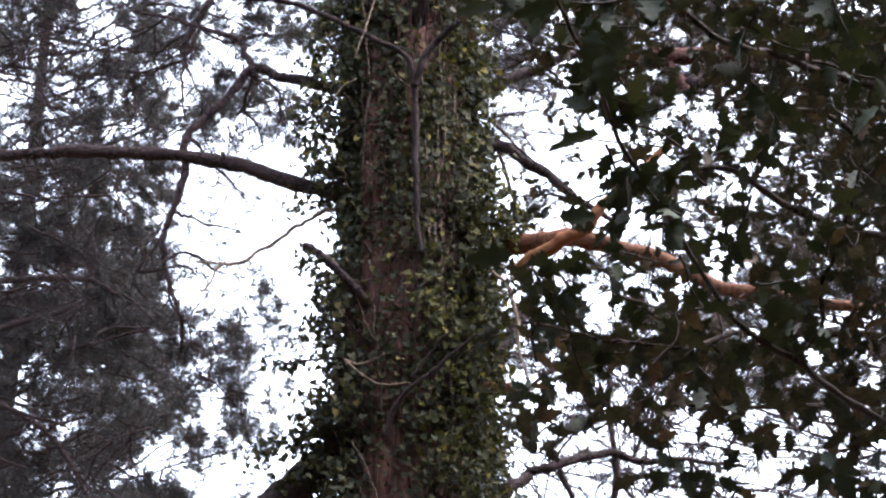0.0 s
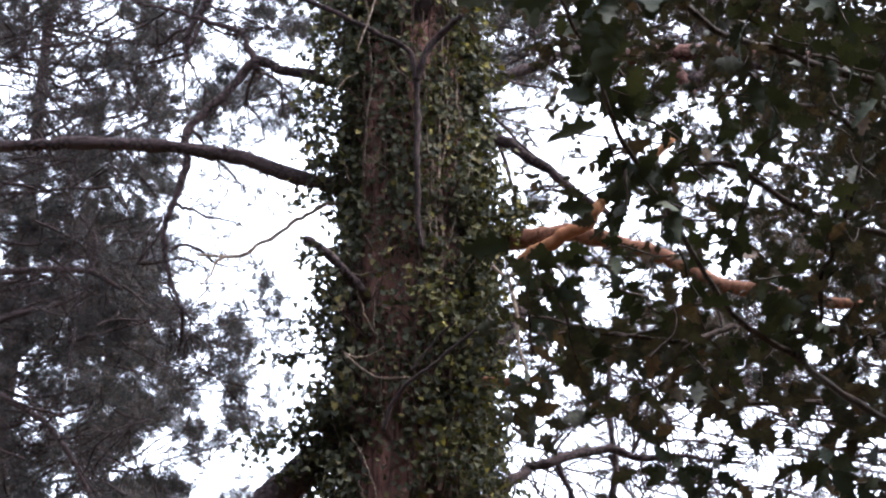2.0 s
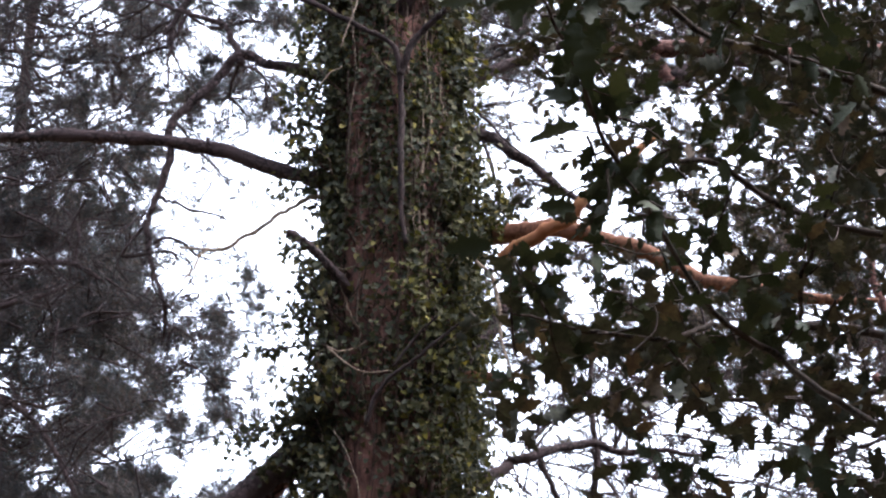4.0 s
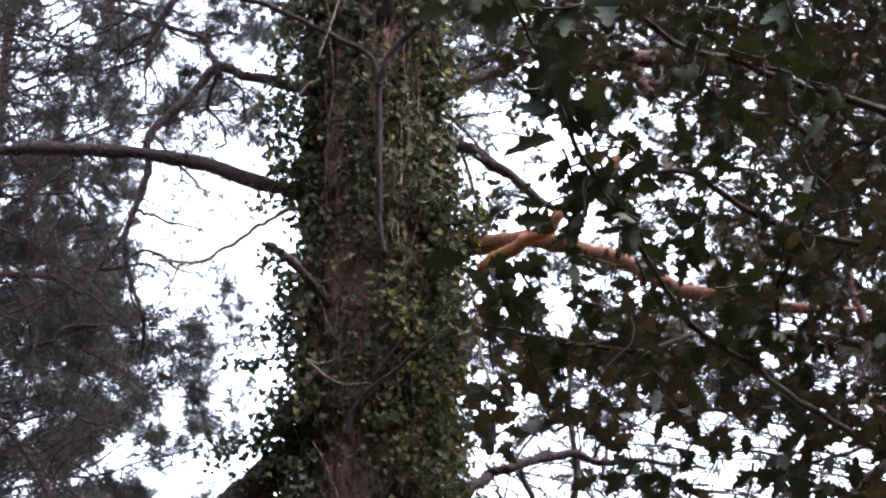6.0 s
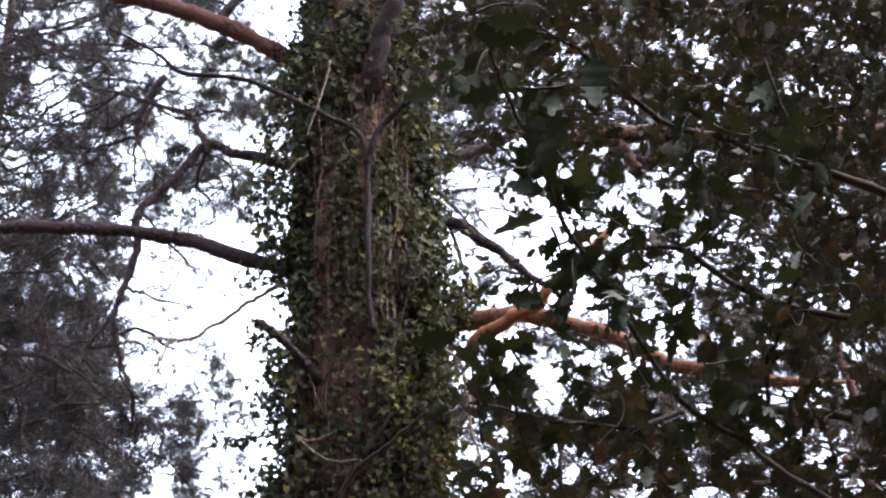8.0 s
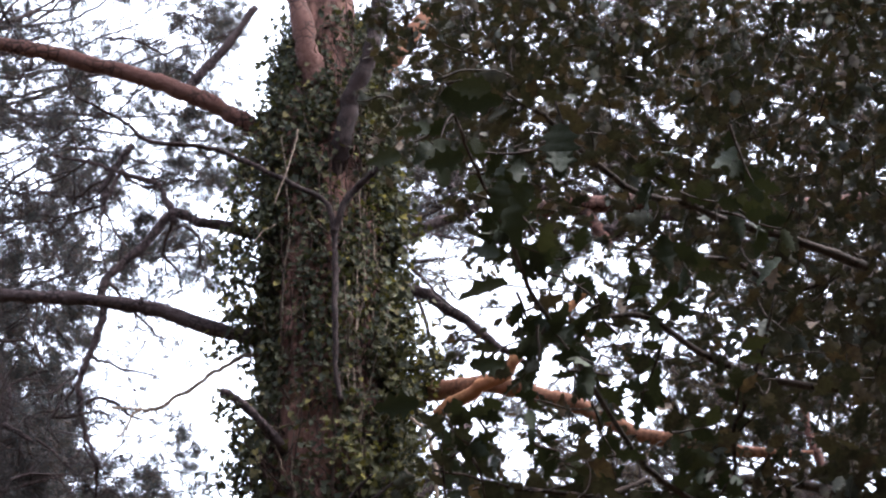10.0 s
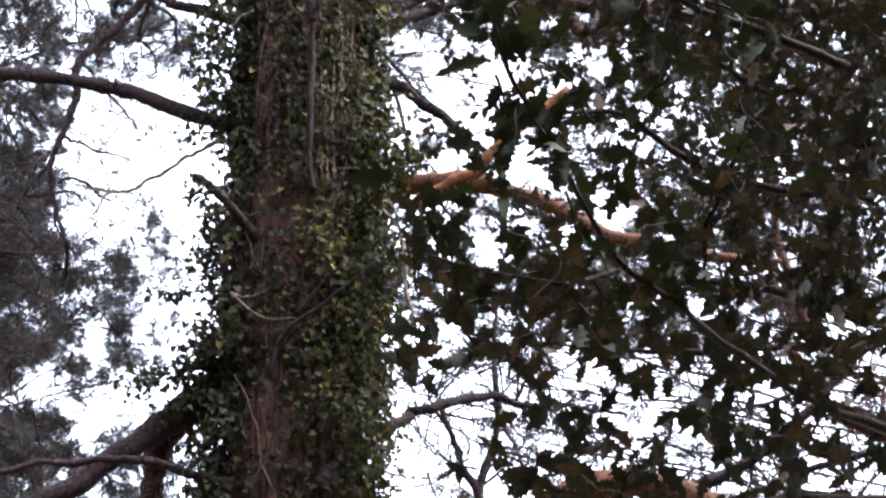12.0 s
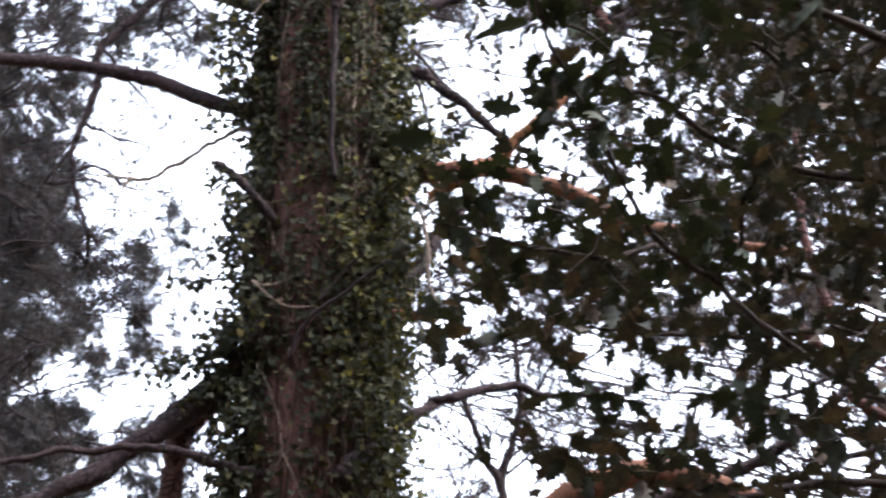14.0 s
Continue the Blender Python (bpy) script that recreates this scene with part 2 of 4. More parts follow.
def spray(twigs, leaves, root, centre, size, n, rng, droop=0.25, tufts=3, count=22, length=0.055, twig=0.006, bare=0.0, width=0.0022):
    """A branchlet from a root into an uneven cloud of shoots, with needle tufts at their ends."""
    root, centre, size = np.array(root, float), np.array(centre, float), np.array(size, float)
    mid = (root + centre) / 2 + rng.standard_normal(3) * size * 0.3
    far = centre + (centre - root) / (np.linalg.norm(centre - root) + 1e-6) * size.mean() * 0.6
    main = wiggle(smooth_line([(*root, twig * 1.6), (*mid, twig * 1.3), (*centre, twig), (*far, twig * 0.4)], 5), size.mean() * 0.03, rng)
    thin_tube(twigs, main, 5)
    tips, ways = [], []
    for _ in range(n):
        goal = centre + unit(rng.standard_normal(3)) * size * rng.random() ** 0.45
        at = main[rng.integers(len(main) // 3, len(main)), :3]
        bow = (at + goal) / 2 + rng.standard_normal(3) * 0.25 * np.linalg.norm(goal - at) + (0, 0, droop * 0.3 * size[2])
        line = smooth_line([(*at, twig * 0.55), (*bow, twig * 0.4), (*goal, twig * 0.16)], 4)
        thin_tube(twigs, line, 3)
        if rng.random() < bare:
            continue
        for q in range(tufts):
            i = len(line) - 1 - q if q < len(line) - 2 else len(line) - 1
            tips.append(line[i, :3] + rng.standard_normal(3) * 0.02)
            ways.append(unit(line[i, :3] - line[i - 1, :3] + rng.standard_normal(3) * 0.02))
    if tips:
        needles(leaves, np.array(tips), np.array(ways), rng, count, length, width)


def bare_twigs(twigs, start, way, length, radius, rng, depth=3, spread=0.8):
    """Leafless twigs that fork again and again."""
    start, way = np.array(start, float), unit(np.array(way, float))
    steps = 5
    pts, p, d = [(*start, radius)], start, way
    for i in range(steps):
        d = unit(d + rng.standard_normal(3) * 0.2)
        p = p + d * length / steps
        pts.append((*p, radius * (1 - 0.85 * (i + 1) / steps)))
    thin_tube(twigs, smooth_line(pts, 2), 4 if depth > 1 else 3)
    if depth > 0:
        for i in range(1, steps + 1):
            for _ in range(1 + (depth > 1 and rng.random() < 0.5)):
                bare_twigs(twigs, pts[i][:3], d + rng.standard_normal(3) * spread, length * rng.uniform(0.35, 0.65), radius * 0.5, rng, depth - 1, spread)


def ivy_shape():
    """A lobed ivy leaf, its stalk at the origin, its tip along -z, 1 across, gently folded."""
    out = [(0, 0.0), (0.16, 0.14), (0.42, 0.16), (0.5, -0.08), (0.34, -0.24), (0.36, -0.5), (0.16, -0.6), (0, -0.95)]
    ring = out + [(-x, z) for x, z in out[-2:0:-1]]
    v = [(0, 0.03, -0.3)] + [(x, -0.16 * abs(x) - 0.08 * z * z, z) for x, z in ring]
    k = len(ring)
    return np.array(v), [(0, 1 + i, 1 + (i + 1) % k) for i in range(k)]


def holly_shape(spines, curl, wave, dent=0.7):
    """A spiny holly leaf, stalk at the origin, tip along +x, 1 long, edges waving up and down."""
    upper, count = [], spines * 3 + 1
    for i in range(count):
        s = (i + 0.8) / (count + 0.6)
        w = 0.3 * math.sin(math.pi * s ** 0.85) ** 0.7
        spine = i % 3 == 0
        upper.append((s + (0.035 if spine else 0.0), w * (1.3 if spine else dent), (wave if spine else -wave * 0.5)))
    mid = [(0, 0, 0)] + [(x, 0, -curl * x * x) for x, _, _ in upper] + [(1.06, 0, -curl * 1.1)]
    up = [(x, y, z + 0.22 * y - curl * x * x) for x, y, z in upper]
    dn = [(x, -y, z) for x, y, z in up]
    v, k = mid + up + dn, len(upper)
    u0, d0 = k + 2, 2 * k + 2
    f = [(0, 1, u0), (0, d0, 1), (k, k + 1, u0 + k - 1), (k, d0 + k - 1, k + 1)]
    for i in range(k - 1):
        f += [(1 + i, 2 + i, u0 + i + 1, u0 + i), (1 + i, d0 + i, d0 + i + 1, 2 + i)]
    return np.array(v), f


IVY_V, IVY_F = ivy_shape()
IVY_F = np.array(IVY_F)
HOLLY_SHAPES = [holly_shape(3, 0.12, 0.014, 0.68), holly_shape(3, 0.3, 0.02, 0.76), holly_shape(4, 0.05, 0.012, 0.8)]


def axes_from(x, near_z):
    """A turn whose x axis is x and whose z axis leans to near_z."""
    x = unit(np.asarray(x, float))
    y = unit(np.cross(near_z, x))
    return np.stack([x, y, np.cross(x, y)], 1)


def ivy_turn(out, rng, loose=0.75):
    """A hanging leaf that faces outwards."""
    y = -unit(np.asarray(out, float) + rng.standard_normal(3) * loose + (0, 0, 0.35))
    down = unit(np.array([0, 0, 1.0]) + rng.standard_normal(3) * 0.45)
    x = unit(np.cross(y, down))
    return np.stack([x, y, np.cross(x, y)], 1)


# ---- ground ----
g = Geo()
N = 48
gx = np.concatenate([-np.geomspace(900, 2, N // 2), np.geomspace(2, 900, N // 2)])
gv = [(x, y, -0.04 + 0.04 * noise.noise(Vector((x * 0.2, y * 0.2, 0)))) for y in gx for x in gx]
gf = [(j * N + i, j * N + i + 1, (j + 1) * N + i + 1, (j + 1) * N + i) for j in range(N - 1) for i in range(N - 1)]
g.add(gv, gf)
GROUND, nt, bsdf = material("leaf_litter")
col = ramp(nt, tex_noise(nt, 22, 6), [(0.3, (0.035, 0.024, 0.016)), (0.5, (0.1, 0.066, 0.04)), (0.7, (0.19, 0.13, 0.075))])
col = mixed(nt, col, (0.05, 0.065, 0.025), ramp(nt, tex_noise(nt, 0.7, 4), [(0.5, (0, 0, 0)), (0.65, (0.8, 0.8, 0.8))]))
nt.links.new(col, bsdf.inputs["Base Color"])
bsdf.inputs["Roughness"].default_value = 0.95
bumped(nt, bsdf, tex_noise(nt, 30, 5), 0.8, 0.03)
put("ground", g.mesh("ground", GROUND), None, "woodland floor of brown leaf litter and moss", "ground", "", "structure")

# ---- unseen woodland wall, added to cut light from behind and above ----
g = Geo()
COLS, ROWS = 90, 26
wv = []
for j in range(ROWS + 1):
    for i in range(COLS + 1):
        a = radians(-32 - 296 * i / COLS)
        e = j / ROWS
        rad = 11.0 - 5.6 * e * e + 1.2 * noise.noise(Vector((math.cos(a) * 5, math.sin(a) * 5, e * 7))) + 0.5 * noise.noise(Vector((math.cos(a) * 16, math.sin(a) * 16, e * 20)))
        wv.append((rad * math.sin(a), rad * math.cos(a), -0.3 + 9.5 * e + 0.4 * noise.noise(Vector((a * 4, e * 5, 3)))))
g.add(wv, [(j * (COLS + 1) + i, j * (COLS + 1) + i + 1, (j + 1) * (COLS + 1) + i + 1, (j + 1) * (COLS + 1) + i) for j in range(ROWS) for i in range(COLS)])
SHADE_WALL, nt, bsdf = material("woodland_shade_wall")
col = ramp(nt, tex_noise(nt, 3, 6), [(0.35, (0.015, 0.018, 0.01)), (0.5, (0.04, 0.05, 0.022)), (0.7, (0.09, 0.085, 0.045))])
nt.links.new(col, bsdf.inputs["Base Color"])
bsdf.inputs["Roughness"].default_value = 0.9
bumped(nt, bsdf, tex_noise(nt, 5, 6), 1.0, 0.3)
put("backdrop", g.mesh("backdrop", SHADE_WALL), None, "unseen dark woodland wall added to shade the clearing", "woodland", "", "structure")

# ---- the ivy-clad pine ----
TX, TY = -0.44, 7.40
pine = thing("pine_tree", (TX, TY, 0), "tall pine with ivy-clad brown trunk and orange upper limbs", "tree", "pines")


def trunk_radius(z):
    q = min(max((z - 7.2) / 1.3, 0.0), 1.0)
    return 0.285 - 0.012 * (z - 5.5) + 0.12 * math.exp(-z * 2.2) - 0.1 * q * q * (3 - 2 * q)


def trunk_axis(z):
    return np.array([TX - 0.026 * (z - 4.35) + 0.012 * math.sin(z * 1.1), TY + 0.01 * math.sin(z * 0.8 + 1), z])


rng = np.random.default_rng(11)
g = Geo()
SIDES, RINGS = 56, 184
verts = []
for i in range(RINGS + 1):
    z = -0.2 + 13.5 * i / RINGS
    c, r0 = trunk_axis(z), trunk_radius(z)
    for j in range(SIDES):
        a = 2 * math.pi * j / SIDES
        q = Vector((math.cos(a) * 3.2, math.sin(a) * 3.2, z * 0.7))
        ridge = abs(noise.noise(q * 1.6)) * 0.055 + noise.noise(q * 0.5) * 0.03 + noise.noise(q * 4.0) * 0.012
        r = r0 - 0.02 + ridge
        verts.append((c[0] + r * math.cos(a), c[1] + r * math.sin(a), z))
g.add(verts, [(i * SIDES + j, i * SIDES + (j + 1) % SIDES, (i + 1) * SIDES + (j + 1) % SIDES, (i + 1) * SIDES + j) for i in range(RINGS) for j in range(SIDES)] + [tuple(RINGS * SIDES + j for j in range(SIDES))])
put("trunk", g.mesh("trunk", BARK_TRUNK), pine, "ridged red-brown pine bark")

# limbs to the west side
main_limb = limb(pine, BARK_LIMB, [(-0.69, 7.40, 6.21), (-0.83, 7.40, 6.25), (-1.10, 7.40, 6.35), (-1.39, 7.40, 6.46), (-1.86, 7.40, 6.53), (-2.20, 7.40, 6.54), (-2.47, 7.40, 6.54), (-3.02, 7.40, 6.51), (-3.61, 7.40, 6.39)], [0.045, 0.04, 0.036, 0.033, 0.03, 0.026, 0.018], seed=2, label="long dark grey-brown limb")
limb_up = limb(pine, BARK_LIMB, [(-0.79, 7.40, 6.85), (-0.95, 7.40, 6.90), (-1.12, 7.40, 6.92), (-1.27, 7.40, 6.96), (-1.39, 7.40, 6.82), (-1.57, 7.40, 6.57), (-1.58, 7.40, 6.40), (-1.63, 7.42, 6.19), (-1.66, 7.45, 6.07), (-1.62, 7.50, 5.87), (-1.55, 7.50, 5.69)], [0.03, 0.026, 0.023, 0.021, 0.018, 0.014, 0.008], seed=3)
limb(pine, BARK_LIMB, [(-1.26, 7.40, 6.95), (-1.31, 7.40, 7.10), (-1.37, 7.40, 7.20), (-1.58, 7.40, 7.29), (-1.74, 7.40, 7.36), (-1.91, 7.40, 7.39)], [0.019, 0.015, 0.01, 0.006], seed=4)
limb(pine, BARK_LIMB, [(-1.56, 7.40, 6.59), (-1.59, 7.38, 6.56), (-1.63, 7.36, 6.54)], [0.01, 0.006, 0.004], "stub", sides=6, rough=0.001)
limb(pine, BARK_LIMB, [(-1.38, 7.36, 6.46), (-1.38, 7.35, 6.49)], [0.012, 0.006], "stub", sides=6, rough=0.0)
limb(pine, BARK_LIMB, [(-1.54, 7.42, 7.30), (-1.63, 7.44, 7.09), (-1.63, 7.46, 6.90), (-1.58, 7.48, 6.71)], [0.012, 0.009, 0.006, 0.003], seed=5, sides=6)
limb(pine, BARK_LIMB, [(-1.51, 7.45, 7.48), (-1.63, 7.47, 7.25), (-1.64, 7.47, 7.17), (-1.62, 7.48, 7.08)], [0.02, 0.016, 0.012, 0.006], seed=55, sides=7)
limb(pine, BARK_PALE, [(-0.79, 7.30, 6.13), (-0.92, 7.30, 6.10), (-1.02, 7.28, 6.05), (-1.14, 7.27, 5.93), (-1.24, 7.26, 5.85), (-1.32, 7.25, 5.82), (-1.45, 7.24, 5.82)], [0.012, 0.010, 0.009, 0.008, 0.005], seed=6, sides=7, label="thin pale brown branch")
limb(pine, BARK_PALE, [(-1.32, 7.25, 5.82), (-1.36, 7.24, 5.76), (-1.39, 7.23, 5.69), (-1.42, 7.20, 5.59)], [0.007, 0.006, 0.003], seed=7, sides=6)
limb(pine, BARK_LIMB, [(-0.62, 7.26, 5.53), (-0.66, 7.15, 5.54), (-0.72, 7.08, 5.58), (-0.77, 7.02, 5.62), (-0.86, 7.00, 5.71), (-0.93, 6.98, 5.74)], [0.026, 0.023, 0.02, 0.018], "broken_limb", "short broken grey limb", seed=8, rough=0.002)
limb(pine, BARK_RED, [(-0.76, 7.40, 7.45), (-0.87, 7.38, 7.51), (-0.96, 7.36, 7.56), (-1.25, 7.30, 7.68), (-1.53, 7.25, 7.78), (-1.82, 7.20, 7.85), (-2.10, 7.15, 7.90), (-2.68, 7.10, 8.02)], [0.056, 0.05, 0.047, 0.044, 0.042, 0.04, 0.03], seed=9, label="stout reddish-brown limb")
limb(pine, BARK_LIMB, [(-1.23, 7.30, 7.69), (-1.17, 7.30, 7.83), (-1.04, 7.30, 8.02), (-0.90, 7.30, 8.27)], [0.03, 0.026, 0.024, 0.018], seed=10)
limb(pine, BARK_RED, [(-0.50, 7.28, 7.45), (-0.57, 7.18, 7.66), (-0.63, 7.12, 7.90), (-0.73, 7.10, 8.36), (-0.80, 7.10, 8.90)], [0.075, 0.06, 0.05, 0.04], seed=12)
limb(pine, BARK_DARK, [(-0.45, 7.20, 6.98), (-0.42, 7.09, 7.18), (-0.38, 7.02, 7.36), (-0.32, 6.95, 7.55), (-0.27, 6.92, 7.74), (-0.23, 6.88, 8.14)], [0.03, 0.044, 0.046, 0.042, 0.038, 0.03], seed=13)
limb(pine, BARK_ORANGE, [(-0.39, 7.40, 7.71), (-0.25, 7.40, 7.89), (-0.13, 7.40, 8.05), (0.02, 7.40, 8.29)], [0.06, 0.055, 0.05, 0.04], seed=14)
limb(pine, BARK_LIMB, [(-0.68, 7.40, 5.03), (-0.90, 7.35, 4.81), (-1.10, 7.30, 4.65), (-1.29, 7.25, 4.47), (-1.47, 7.20, 4.31), (-1.75, 7.10, 4.10)], [0.095, 0.072, 0.055, 0.046, 0.043, 0.04], seed=15, label="stout dark lower limb", sides=14)
limb(pine, BARK_LIMB, [(-0.65, 7.20, 4.41), (-0.74, 7.15, 4.40), (-0.94, 7.10, 4.43), (-1.15, 7.10, 4.45), (-1.37, 7.05, 4.42), (-1.58, 7.00, 4.37), (-1.85, 7.00, 4.34)], [0.022, 0.02, 0.017, 0.014, 0.012], seed=16, sides=8)
limb(pine, BARK_RED, [(-0.95, 7.45, 4.83), (-1.01, 7.50, 4.74), (-1.05, 7.50, 4.59), (-1.08, 7.50, 4.37), (-1.09, 7.50, 4.13)], [0.06, 0.055, 0.05, 0.05], seed=17)

# limbs to the east side
orange = limb(pine, BARK_ORANGE, [(-0.24, 7.35, 5.92), (-0.08, 7.30, 5.91), (0.04, 7.20, 5.87), (0.22, 7.10, 5.80), (0.41, 7.05, 5.72), (0.58, 7.00, 5.64), (0.81, 6.95, 5.49), (1.06, 6.90, 5.41), (1.36, 6.80, 5.29), (1.55, 6.75, 5.25)], [0.055, 0.048, 0.043, 0.04, 0.036, 0.032, 0.026, 0.01], lump=0.03, seed=18, label="flaking bright orange pine limb")
limb(pine, BARK_YELLOW, [(0.00, 7.15, 5.69), (0.08, 7.10, 5.72), (0.18, 7.00, 5.73), (0.29, 6.95, 5.77), (0.39, 6.90, 5.86), (0.51, 6.90, 5.97), (0.70, 6.90, 6.18)], [0.026, 0.031, 0.03, 0.026, 0.022, 0.018], lump=0.03, seed=19)
limb(pine, BARK_LIMB, [(-0.35, 7.40, 6.71), (-0.21, 7.40, 6.79), (-0.07, 7.40, 6.87), (0.15, 7.40, 6.98), (0.38, 7.40, 7.06), (0.71, 7.40, 7.15)], [0.034, 0.03, 0.027, 0.022, 0.014], seed=20)
limb(pine, BARK_LIMB, [(-0.29, 7.40, 6.51), (-0.16, 7.40, 6.52), (-0.05, 7.40, 6.50), (0.06, 7.40, 6.40), (0.19, 7.40, 6.29), (0.31, 7.40, 6.20), (0.47, 7.40, 6.07)], [0.04, 0.034, 0.03, 0.026, 0.02, 0.012], seed=21)
limb(pine, TWIG, [(-0.16, 7.40, 6.74), (-0.11, 7.38, 6.66), (-0.01, 7.36, 6.51), (0.11, 7.34, 6.37)], [0.012, 0.008, 0.006, 0.003], "twig", seed=22, sides=6, rough=0.002)
limb(pine, TWIG, [(-0.11, 7.38, 6.66), (-0.01, 7.36, 6.67), (0.13, 7.34, 6.67)], [0.006, 0.005, 0.003], "twig", seed=23, sides=6, rough=0.002)
limb(pine, TWIG, [(-0.08, 7.40, 6.50), (-0.04, 7.38, 6.37), (-0.01, 7.36, 6.21), (0.05, 7.34, 6.05)], [0.012, 0.010, 0.008, 0.004], "twig", seed=24, sides=6, rough=0.002)
limb(pine, TWIG, [(0.05, 7.40, 6.59), (0.11, 7.38, 6.47), (0.20, 7.36, 6.35)], [0.006, 0.004, 0.002], "twig", seed=25, sides=6, rough=0.002)
limb(pine, BARK_RED, [(0.49, 7.60, 7.10), (0.72, 7.60, 7.15), (1.12, 7.60, 7.16), (1.45, 7.60, 7.10), (1.84, 7.60, 7.12), (2.38, 7.60, 7.17)], [0.05, 0.05, 0.046, 0.042, 0.036], seed=26)
limb(pine, BARK_RED, [(0.75, 7.60, 7.13), (0.81, 7.60, 7.02), (0.89, 7.60, 6.90)], [0.04, 0.034, 0.02], seed=27)
limb(pine, BARK_LIMB, [(0.87, 7.60, 6.98), (1.00, 7.60, 7.06), (1.22, 7.60, 7.07), (1.49, 7.60, 6.93)], [0.035, 0.03, 0.026, 0.02], seed=28)
limb(pine, BARK_LIMB, [(-0.34, 7.05, 4.34), (-0.26, 7.10, 4.45), (-0.10, 7.30, 4.66), (0.04, 7.45, 4.84), (0.16, 7.45, 4.89), (0.39, 7.60, 4.99), (0.54, 7.60, 4.95), (0.74, 7.60, 4.95), (0.99, 7.60, 4.92)], [0.036, 0.03, 0.026, 0.024, 0.02, 0.018, 0.012, 0.008], seed=29)
limb(pine, BARK_LIMB, [(0.42, 7.70, 5.47), (0.40, 7.70, 5.24), (0.40, 7.70, 5.01), (0.39, 7.70, 4.79), (0.35, 7.70, 4.61), (0.36, 7.70, 4.42), (0.37, 7.70, 4.17)], [0.008, 0.012, 0.016, 0.018, 0.022, 0.03], seed=30, sides=8)
limb(pine, BARK_LIMB, [(0.17, 7.65, 4.95), (0.21, 7.65, 4.83), (0.25, 7.68, 4.70), (0.34, 7.70, 4.56)], [0.013, 0.014, 0.017, 0.02], seed=31, sides=8)
limb(pine, BARK_LIMB, [(0.15, 7.40, 5.79), (0.07, 7.35, 5.64), (-0.02, 7.30, 5.45), (-0.10, 7.25, 5.30), (-0.23, 7.20, 5.13)], [0.026, 0.03, 0.034, 0.036], seed=32)
limb(pine, BARK_ORANGE, [(-0.15, 7.20, 5.13), (-0.06, 7.15, 5.11), (0.04, 7.10, 5.08)], [0.024, 0.022, 0.017], "broken_limb", "short orange broken limb", seed=33)
limb(pine, BARK_ORANGE, [(0.18, 6.90, 3.93), (0.42, 6.90, 4.11), (0.59, 6.85, 4.20), (0.74, 6.80, 4.25), (0.89, 6.80, 4.27), (1.07, 6.75, 4.19), (1.29, 6.70, 4.07), (1.61, 6.70, 3.99)], [0.07, 0.064, 0.058, 0.054, 0.05, 0.04], lump=0.025, seed=34, label="thick smooth orange pine limb", sides=14)
limb(pine, BARK_LIMB, [(0.85, 7.00, 4.22), (1.13, 7.00, 4.34), (1.34, 7.00, 4.43), (1.56, 7.00, 4.60), (1.67, 7.00, 4.70), (1.87, 7.00, 4.91)], [0.03, 0.028, 0.025, 0.022, 0.016], seed=35)

limb(pine, BARK_LIMB, [(1.15, 7.20, 4.27), (1.39, 7.20, 4.38), (1.69, 7.20, 4.52), (2.04, 7.20, 4.60), (2.42, 7.20, 4.67)], [0.012, 0.014, 0.016, 0.02], seed=36, sides=8)
limb(pine, BARK_LIMB, [(1.30, 7.20, 4.75), (1.50, 7.20, 4.81), (1.77, 7.20, 4.92), (2.10, 7.20, 5.14)], [0.006, 0.009, 0.012, 0.016], seed=37, sides=7)
limb(pine, BARK_RED, [(1.64, 7.40, 5.23), (1.75, 7.40, 5.07), (1.81, 7.40, 4.93), (1.95, 7.40, 4.80), (2.18, 7.40, 4.70)], [0.02, 0.024, 0.024, 0.028], seed=38, sides=8)
limb(pine, BARK_RED, [(1.76, 7.60, 6.52), (1.74, 7.60, 6.11), (1.75, 7.60, 5.74), (1.84, 7.60, 5.33)], [0.016, 0.02, 0.022, 0.024], seed=39, sides=8)
# needles, shoots and bare twigs of this tree
rng = np.random.default_rng(21)
tw, nd = Geo(), Geo()
